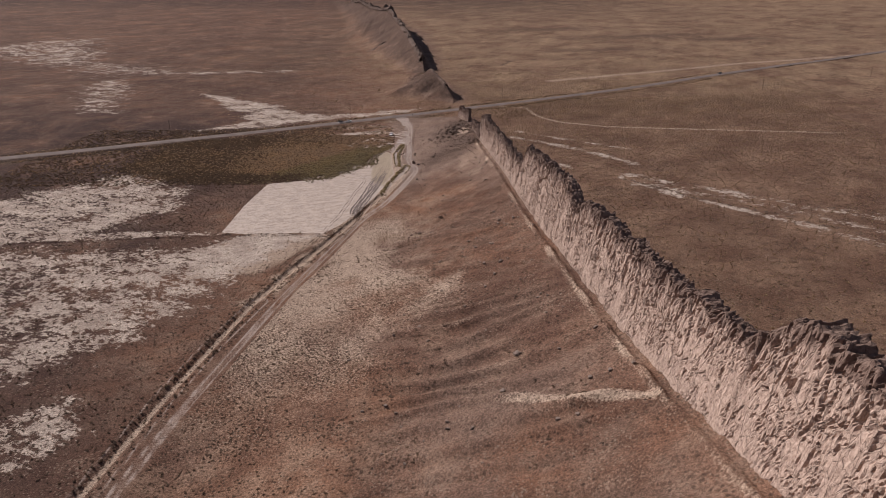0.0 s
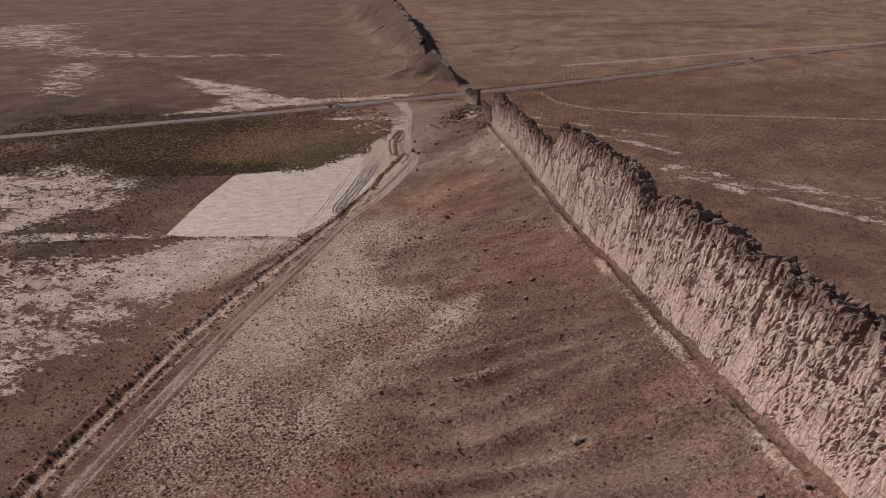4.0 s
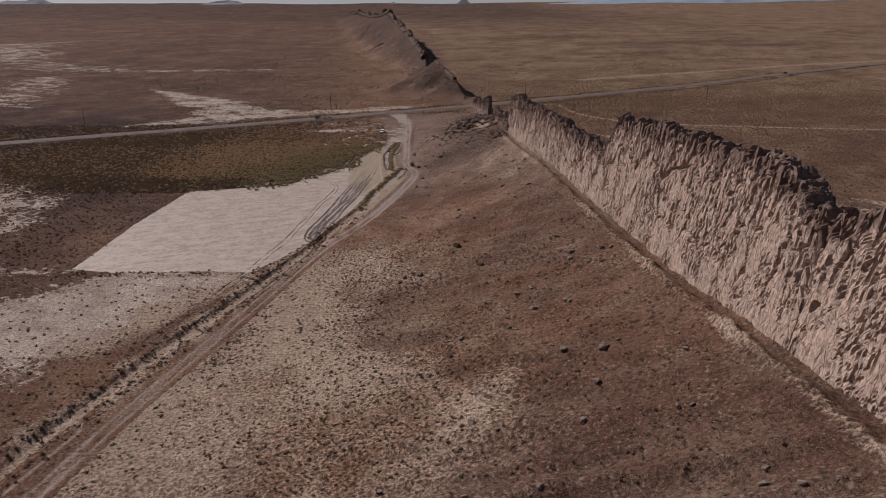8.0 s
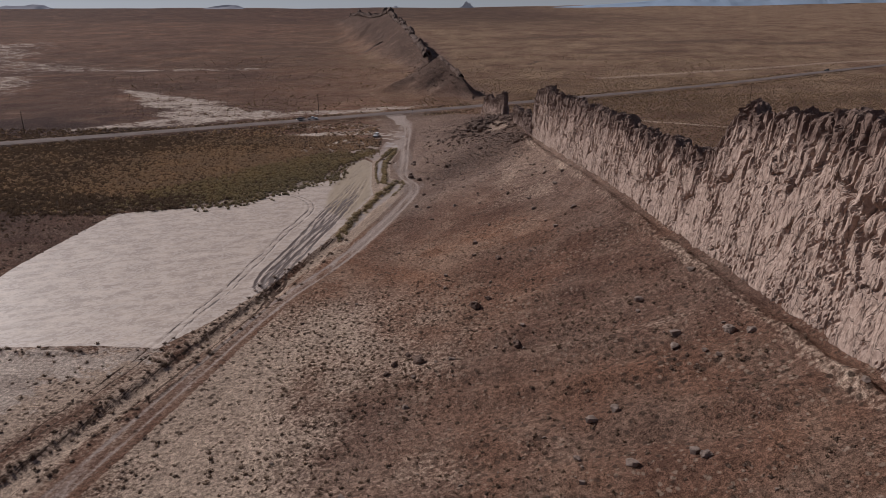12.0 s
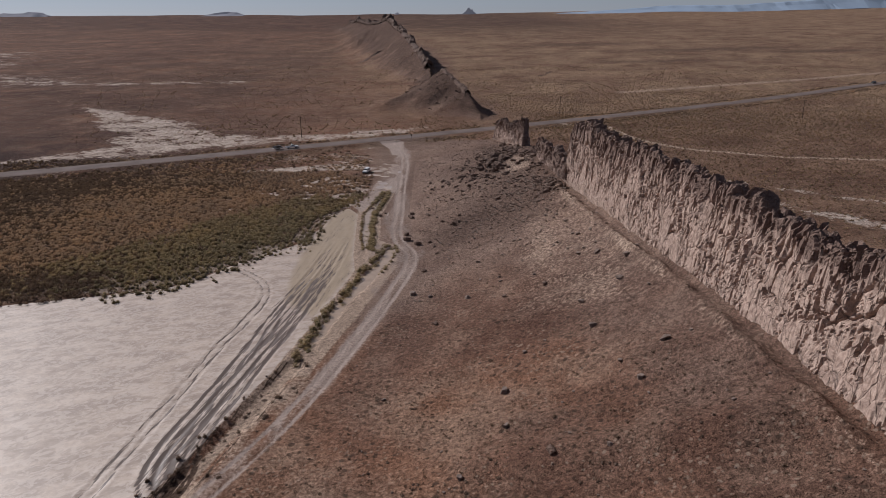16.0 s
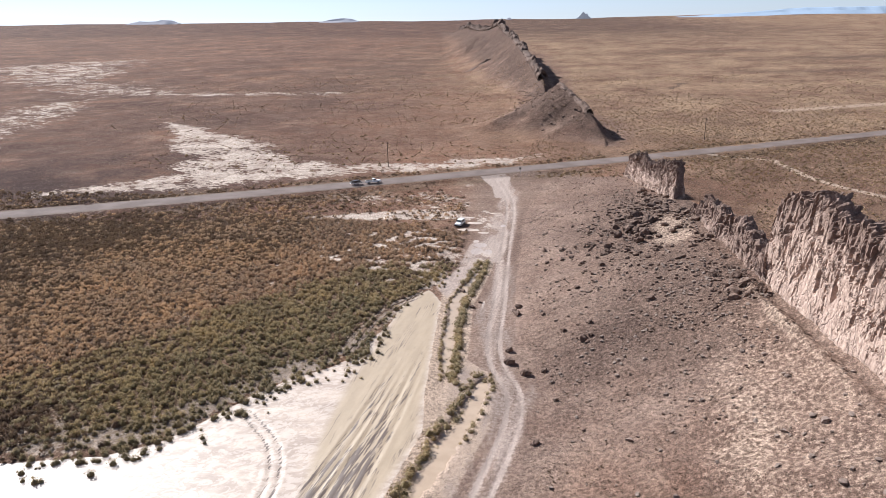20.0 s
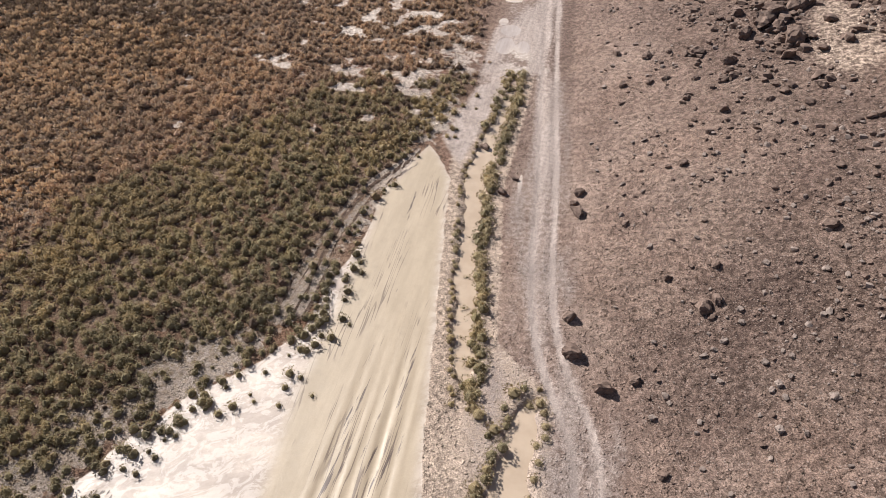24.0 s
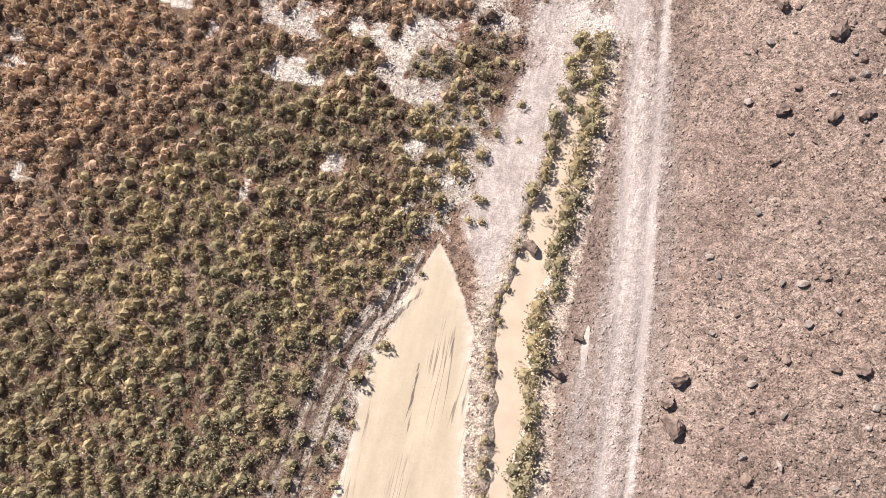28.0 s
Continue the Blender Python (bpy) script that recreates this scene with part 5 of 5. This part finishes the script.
def strew(name, x, y, size, meshes, mat, label):
    """Many stones as one object."""
    z = height(x, y)
    verts, faces, n0 = [], [], 0
    which = RNG.integers(0, len(meshes), len(x))
    for k, me in enumerate(meshes):
        v, f = as_arrays(me)
        m = np.nonzero(which == k)[0]
        t = RNG.uniform(0, 2 * math.pi, len(m))
        c, s, sz = np.cos(t)[:, None], np.sin(t)[:, None], size[m][:, None]
        P = np.stack([(v[:, 0] * c - v[:, 1] * s) * sz + x[m][:, None], (v[:, 0] * s + v[:, 1] * c) * sz + y[m][:, None], (v[:, 2] + 0.25) * sz + z[m][:, None]], -1)
        verts.append(P.reshape(-1, 3))
        faces.append((f[None] + (np.arange(len(m)) * len(v))[:, None, None]).reshape(-1, 3) + n0)
        n0 += len(m) * len(v)
    ob = mesh_object(name, np.concatenate(verts), np.concatenate(faces), mat)
    return tagged(ob, label, "stones", kind="stuff")


PEBBLES = [rock_mesh("stone", 960 + k, STONE, 1) for k in range(5)]


def stone_share(x, y):
    u = np.clip((x - np.interp(y, TOE_Y, TOE_X)) / (face(y) - np.interp(y, TOE_Y, TOE_X)), 0, 1)
    near = np.maximum(np.exp(-((x - 10) / 14) ** 2 - ((y - 505) / 28) ** 2), 0.8 * np.exp(-((x - 14) / 12) ** 2 - ((y - 458) / 20) ** 2))
    drift = smooth(-0.35, 0.45, fbm(x / 6, y / 6, 94, 3))
    open_ = 1 - 0.8 * smooth(-2, 2, inside(x, y, [(8, 490), (13, 486), (18, 490), (18, 503), (13, 511), (9, 503)]))
    return open_ * (0.3 + 0.9 * drift) * (u > 0.05) * (u < 0.97) * np.clip(0.12 + 0.8 * near + 0.10 * smooth(0.2, 0.8, u) + 0.08 * vnoise(x / 9, y / 9, 97), 0, 1)


x, y = scatter(-24, 34, 420, 600, 0.55, stone_share)
near = np.exp(-((x - 10) / 14) ** 2 - ((y - 505) / 30) ** 2)
strew("dark_stones", x, y, 0.04 + RNG.random(len(x)) ** 5 * (0.30 + 0.85 * near), PEBBLES, BOULDER, "dark broken stones strewn over the slope")
x, y = scatter(-24, 32, 400, 560, 0.55, lambda a, b: stone_share(a, b) * 0.65)
strew("pale_stones", x, y, 0.035 + RNG.random(len(x)) ** 5 * 0.42, PEBBLES, STONE, "grey-brown weathered stones strewn over the slope")
x, y = scatter(-16, 22, 426, 476, 1.25, lambda a, b: 0.75 * np.exp(-((a - 2) / 13) ** 2 - ((b - 449) / 16) ** 2) * (0.5 + 0.7 * vnoise(a / 5, b / 5, 90)))
strew("pale_stones", x, y, 0.10 + RNG.random(len(x)) ** 2.5 * 0.34, PALE_BLOCKS, STONE, "grey angular stones lying above the bend of the track")
x, y = scatter(-30, 48, 120, 420, 2.2, lambda a, b: stone_share(a, b) * 0.7)
strew("pale_stones", x, y, 0.15 + RNG.random(len(x)) ** 5 * 0.7, PEBBLES, STONE, "weathered stones below the long wall")
x, y = scatter(-110, 20, 690, 900, 2.5, lambda a, b: 0.5 * smooth(0.2, 0.8, 1.2 - line_dist(a, b, RIDGE)[0] / 28))
strew("dark_stones", x, y, 0.3 + RNG.random(len(x)) ** 3 * 0.6, PEBBLES, BOULDER, "dark stones covering the small hill")

# ---------- shrubs that stand singly ----------


def single_shrub(name, kinds, mat, label, category):
    obs = []
    for k, (p, u) in enumerate(kinds):
        ob = mesh_object(name, p, np.arange(len(p)).reshape(-1, 3), mat)
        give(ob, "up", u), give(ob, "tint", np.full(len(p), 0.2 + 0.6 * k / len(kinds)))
        obs.append(tagged(ob, label, category))
    return obs


BANK = shrub_kinds(110, 0.75, 0.74, 0.028, 500)
bank_green = single_shrub("ditch_shrub", BANK[:3], SHRUB_GREEN, "bushy olive green shrub on the ditch bank", "shrub")
bank_rust = single_shrub("ditch_shrub", BANK[2:], SHRUB_GOLD, "bushy yellow-brown shrub on the ditch bank", "shrub")
pan_shrub = single_shrub("mud_shrub", NEAR[:5], SHRUB_GREEN, "dark green shrub standing on pale dried mud", "shrub")
placed = set()


def plant(models, x, y, size, group):
    ob = models[RNG.integers(0, len(models))]
    m = pose(x, y, float(height(np.array(x), np.array(y))) - 0.04, 0, 0, RNG.uniform(0, 360))
    if ob.name not in placed:
        placed.add(ob.name)
    else:
        ob = copy_thing(ob, m)
    ob.matrix_world = m @ Matrix.Diagonal((size, size, size * RNG.uniform(0.8, 1.1), 1))
    tagged(ob, group=group)


def along(pts, side, gap, jitter, models, low, high, group, keep=1.0):
    p = np.array(pts, float)
    s = np.concatenate([[0], np.cumsum(np.hypot(*np.diff(p[:, :2], axis=0).T))])
    t = 0.0
    while t < s[-1]:
        x, y, w = (float(np.interp(t, s, p[:, k])) for k in range(3))
        if RNG.random() < keep:
            plant(models, x + side * (w + 0.75) + RNG.normal(0, jitter), y, RNG.uniform(low, high), group)
        t += gap * RNG.uniform(0.6, 1.4)


along(DITCH, 1, 0.6, 0.35, bank_green + bank_rust, 0.75, 1.45, "shrubs along the ditch")
along(DITCH, 1, 1.5, 0.5, bank_rust, 0.4, 0.8, "shrubs along the ditch", 0.8)
along(DITCH[:4], -1, 0.75, 0.4, bank_rust + bank_green, 0.6, 1.25, "shrubs along the ditch")
along(DITCH[3:], -1, 0.8, 0.2, bank_rust, 0.35, 0.75, "shrubs along the ditch", 0.8)
along(DITCH_LOW[:4], 1, 1.3, 0.4, bank_rust, 0.5, 1.0, "shrubs along the ditch")
along(DITCH_LOW, -1, 0.8, 0.6, bank_rust + bank_green, 0.7, 1.4, "shrubs along the ditch")
for a, b, c in ((-30.9, 492.2, 0.9), (-31.4, 489.2, 0.7), (-32.1, 482.0, 0.95), (-31.6, 484.6, 0.8), (-32.4, 455, 0.6), (-32.1, 450.5, 0.75), (-31.8, 446.5, 0.5), (-31.2, 443.8, 0.7), (-30.8, 440.5, 0.9)):
    plant(bank_green, a, b, c, "shrubs along the ditch")
EDGE = [(-46.4, 458), (-47.5, 450), (-49.5, 444), (-54, 438.5), (-59, 433), (-63, 427), (-67, 418), (-74, 411.5), (-86, 407.5)]
for _ in range(230):
    a = RNG.random() * (len(EDGE) - 1.001)
    p, q, u = EDGE[int(a)], EDGE[int(a) + 1], a % 1
    out = RNG.normal(-0.4, 2.2) - 1.2 * RNG.random()
    plant(pan_shrub, p[0] + u * (q[0] - p[0]) - 0.6 * out, p[1] + u * (q[1] - p[1]) + 0.8 * out, RNG.uniform(0.35, 1.05), "shrubs on the dried mud")
GL = [(a, b, 1.6) for a, b in GULLY[:-1]]
t = RNG.uniform(0, 1, 420) ** 0.75
gl = np.array(GL)
x, y = np.interp(t, np.linspace(0, 1, len(gl)), gl[:, 0]), np.interp(t, np.linspace(0, 1, len(gl)), gl[:, 1])
x = x + np.where(RNG.random(420) < 0.5, -1, 1) * (2.0 + np.abs(RNG.normal(0, 1.2, 420)))
x, y = np.concatenate([x, RNG.uniform(-112, -70, 45)]), np.concatenate([y, 313.5 + RNG.normal(0, 0.8, 45)])
sow("gully_shrubs", x, y, RNG.uniform(0.25, 0.8, len(x)), BANK, SHRUB_DRY, "dark dry shrubs lining the gully", "shrubs")

# ---------- poles, sign ----------
WOOD = plain_material("grey pole wood", (0.10, 0.075, 0.058), 0.85, 0.2, 0, 0.3, 4)
STEEL = plain_material("galvanised steel", (0.35, 0.34, 0.33), 0.5, 0.5, 0.8)
GLASSY = plain_material("brown porcelain", (0.12, 0.06, 0.04), 0.3, 0.5)


def utility_pole(x, y, tall):
    pole = tagged(new("utility_pole"), "dark weathered wooden utility pole beside the road", "utility pole", "poles along the road")
    bm = bmesh.new()
    rod(bm, (0, 0, -1), (0, 0, tall), 0.19, 0.13, 10)
    part("post", bm, WOOD, pole)
    bm = bmesh.new()
    box(bm, (2.4, 0.12, 0.14), (0, -0.16, tall - 0.55), 0.015)
    part("crossarm", bm, WOOD, pole)
    for s in (-1.05, -0.45, 0.45, 1.05):
        bm = bmesh.new()
        rod(bm, (s, -0.16, tall - 0.48), (s, -0.16, tall - 0.28), 0.05, 0.03, 8)
        part("insulator", bm, GLASSY, pole)
    pole.matrix_world = pose(x, y, float(height(np.array(x), np.array(y))), 0, 0, 118)
    return pole


for a, b, h in ((-218, 549, 10.5), (-83, 615, 10.5), (57, 692, 10.5), (188, 663, 10.5), (325, 722, 10.5), (472, 787, 10.5)):
    utility_pole(a, b, h)

sign = tagged(new("road_sign"), "small dark road sign on a steel post at the junction", "road sign")
bm = bmesh.new()
rod(bm, (0, 0, -0.3), (0, 0, 2.6), 0.04, 0.04, 8)
part("post", bm, STEEL, sign)
bm = bmesh.new()
box(bm, (0.75, 0.03, 0.75), (0, -0.05, 2.3), 0.01)
part("panel", bm, plain_material("dark sign back", (0.07, 0.06, 0.055), 0.5, 0.4), sign)
sign.matrix_world = pose(-27.5, 603, float(height(np.array(-27.5), np.array(603.0))), 0, 0, 200)

# ---------- vehicles ----------
WHITE = plain_material("white car paint", (0.78, 0.77, 0.75), 0.3, 0.5, 0, 0.06, 1)
DARK_PAINT = plain_material("dark car paint", (0.05, 0.045, 0.045), 0.35, 0.5, 0, 0.1, 1)
GLASS = plain_material("dark car glass", (0.025, 0.028, 0.03), 0.08, 0.5, 0, 0.1, 1)
RUBBER = plain_material("black rubber", (0.03, 0.028, 0.027), 0.8, 0.2)
LAMP_RED = plain_material("red lamp glass", (0.35, 0.02, 0.02), 0.2, 0.5)
LAMP_CLEAR = plain_material("clear lamp glass", (0.7, 0.7, 0.68), 0.15, 0.5)


def wheel(parent, x, y, r, w=0.24):
    bm = bmesh.new()
    rod(bm, (x - w / 2, y, r), (x + w / 2, y, r), r, r, 18)
    tyre = part("wheel", bm, RUBBER, parent)
    bm = bmesh.new()
    side = 1 if x > 0 else -1
    rod(bm, (x + side * (w / 2 - 0.01), y, r), (x + side * (w / 2 + 0.015), y, r), r * 0.6, r * 0.55, 14)
    part("rim", bm, STEEL, tyre)


def profile(bm, pts, half, inset=0.0):
    """A body pressed from a side outline (y, z), narrower above by the inset."""
    top = max(p[1] for p in pts)
    low = min(p[1] for p in pts)
    loops = []
    for s in (-1, 1):
        loops.append([bm.verts.new((s * (half - inset * (p[1] - low) / (top - low)), p[0], p[1])) for p in pts])
    n = len(pts)
    for k in range(n):
        bm.faces.new([loops[0][k], loops[0][(k + 1) % n], loops[1][(k + 1) % n], loops[1][k]])
    bm.faces.new(loops[0][::-1]), bm.faces.new(loops[1])
    bmesh.ops.recalc_face_normals(bm, faces=bm.faces)
    bmesh.ops.bevel(bm, geom=list(bm.edges), offset=0.05, segments=2, affect="EDGES")


def car(name, at, heading, paint, label, category, pickup=False, long=4.8):
    c = tagged(new(name), label, category)
    h = long / 2
    bm = bmesh.new()
    profile(bm, [(-h, 0.45), (h, 0.45), (h, 0.85), (h - 0.1, 1.0), (h * 0.45, 1.08), (-h, 1.08)], 0.93, 0.04)
    part("body", bm, paint, c)
    bm = bmesh.new()
    back = -h * 0.15 if pickup else -h + 0.12
    profile(bm, [(back, 1.06), (h * 0.48, 1.06), (h * 0.2, 1.72), (back + 0.2, 1.74)], 0.86, 0.14)
    cabin = part("cabin", bm, paint, c)
    for s in (-1, 1):
        bm = bmesh.new()
        f = [(back + 0.3, 1.14), (h * 0.40, 1.14), (h * 0.18, 1.6), (back + 0.36, 1.6)]
        v = [bm.verts.new((s * (0.862 - 0.14 * (z - 1.06) / 0.68), y, z)) for y, z in f]
        w = [bm.verts.new((s * (0.882 - 0.14 * (z - 1.06) / 0.68), y, z)) for y, z in f]
        for k in range(4):
            bm.faces.new([v[k], v[(k + 1) % 4], w[(k + 1) % 4], w[k]])
        bm.faces.new(w), bm.faces.new(v[::-1])
        bmesh.ops.recalc_face_normals(bm, faces=bm.faces)
        part("side_window", bm, GLASS, cabin)
    bm = bmesh.new()
    box(bm, (1.5, 0.03, 0.68), (0, h * 0.345, 1.40), 0.01, pose(0, 0, 0, 33, 0, 0))
    part("windscreen", bm, GLASS, cabin)
    bm = bmesh.new()
    box(bm, (1.4, 0.03, 0.5), (0, back + 0.07, 1.40), 0.01, pose(0, 0, 0, -17, 0, 0))
    part("rear_window", bm, GLASS, cabin)
    if pickup:
        bm = bmesh.new()
        box(bm, (1.5, h * 0.78, 0.03), (0, -h * 0.57, 1.10))
        part("cargo_bed", bm, RUBBER, c)
    for s in (-1, 1):
        for yy in (-h * 0.62, h * 0.62):
            wheel(c, s * 0.84, yy, 0.38)
        bm = bmesh.new()
        box(bm, (0.36, 0.06, 0.16), (s * 0.66, h - 0.02, 0.78), 0.015)
        part("headlight", bm, LAMP_CLEAR, c)
        bm = bmesh.new()
        box(bm, (0.2, 0.06, 0.3), (s * 0.76, -h + 0.0, 0.86), 0.015)
        part("tail_light", bm, LAMP_RED, c)
    for yy in (h + 0.03, -h - 0.03):
        bm = bmesh.new()
        box(bm, (1.8, 0.14, 0.2), (0, yy, 0.52), 0.03)
        part("bumper", bm, RUBBER, c)
    ob_z = float(height(np.array(at[0]), np.array(at[1]))) + at[2]
    c.matrix_world = pose(at[0], at[1], ob_z, 0, 0, heading)
    return c


car("parked_car", (-41.2, 531.5, 0.0), 168, WHITE, "white sport utility car parked on wet gravel", "car")
car("pickup_truck", (-80.5, 581.0, 0.15), -61, WHITE, "white pickup truck on the road", "pickup truck", True, 5.7)
trailer = tagged(new("utility_trailer"), "flat trailer with a dark load behind the pickup", "trailer")
bm = bmesh.new()
box(bm, (2.1, 4.2, 0.16), (0, 0, 0.72), 0.02)
part("deck", bm, WHITE, trailer)
bm = bmesh.new()
rod(bm, (0, 2.0, 0.66), (0, 3.3, 0.6), 0.06, 0.05)
part("drawbar", bm, STEEL, trailer)
for s in (-1, 1):
    for yy in (-0.5, 0.45):
        wheel(trailer, s * 1.0, yy, 0.34)
    bm = bmesh.new()
    box(bm, (0.06, 4.2, 0.4), (s * 1.03, 0, 1.0), 0.01)
    part("side_rail", bm, STEEL, trailer)
trailer.matrix_world = pose(-86.2, 577.9, float(height(np.array(-86.2), np.array(577.9))) + 0.15, 0, 0, -61)
load = tagged(new("covered_load"), "dark lumpy load lying on the trailer", "cargo")
for k, (dx, dy, sz) in enumerate(((-0.3, 0.9, 0.85), (0.35, -0.3, 0.95), (-0.2, -1.2, 0.75))):
    bm = bmesh.new()
    box(bm, (sz * 1.5, sz * 1.4, sz), (dx, dy, 0.81 + sz / 2), 0.12)
    part("bundle", bm, DARK_PAINT, load)
load.matrix_world = trailer.matrix_world.copy()
car("far_car", (318.2, 822.5, 0.15), 120, DARK_PAINT, "dark car far off on the road", "car")

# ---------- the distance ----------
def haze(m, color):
    """Haze put in as faint emission, for the lit air in front of far things."""
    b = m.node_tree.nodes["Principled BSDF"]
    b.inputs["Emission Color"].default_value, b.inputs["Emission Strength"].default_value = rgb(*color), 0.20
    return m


# The blue and grey base colours carry the tint of the haze too.
HAZE_BLUE = haze(plain_material("far mesa in haze blue", (0.19, 0.235, 0.30), 1.0, 0.0, 0, 0.12, 0.004), (0.50, 0.58, 0.68))
HAZE_GREY = haze(plain_material("far rock in haze grey", (0.21, 0.20, 0.215), 1.0, 0.0, 0, 0.12, 0.006), (0.42, 0.43, 0.48))


def far_hills(name, x0, x1, y, tops, mat, label, seed, deep=120):
    """A low range on the skyline, from its heights along the way."""
    xs = np.linspace(x0, x1, 120)
    t = np.interp(np.linspace(0, 1, 120), np.linspace(0, 1, len(tops)), tops) * (1 + 0.06 * fbm(xs / 60, xs * 0, seed, 3))
    ground_z = height(xs, np.full(120, y))
    rows = [(-1.0, 0.0), (-0.5, 0.55), (-0.25, 0.9), (0.0, 1.0), (0.4, 0.96), (1.0, 0.0)]
    V = np.stack([np.stack([xs, np.full(120, y) + a * deep + 18 * vnoise(xs / 50, xs * 0 + a * 3, seed + 2), ground_z - 4 + (t + 4) * b], -1) for a, b in rows], 1)
    return tagged(mesh_object(name, V.reshape(-1, 3), grid_faces(120, len(rows))[:, ::-1], mat), label, "hills", kind="structure")


far_hills("backdrop_mesa", 620, 3300, 4650, [2, 16, 30, 36, 44, 62, 66, 74, 70], HAZE_BLUE, "long mesas on the skyline, tinted haze blue", 1001)
far_hills("backdrop_hill", -1500, -1240, 4650, [0, 8, 16, 22, 22, 18, 3], HAZE_GREY, "low grey hill on the skyline", 1010, 60)
far_hills("backdrop_hill", -2760, -2380, 4600, [2, 14, 20, 16, 18, 26, 22, 4], HAZE_GREY, "low grey hills on the skyline", 1020, 60)
far_hills("backdrop_spire", 60, 152, 4650, [0, 6, 12, 20, 34, 38, 26, 30, 14, 8, 0], HAZE_GREY, "lone grey rock peak on the skyline", 1030, 20)
far_hills("backdrop_spire", -340, -310, 4650, [2, 10, 12, 3], HAZE_GREY, "small grey butte on the skyline", 1040, 15)
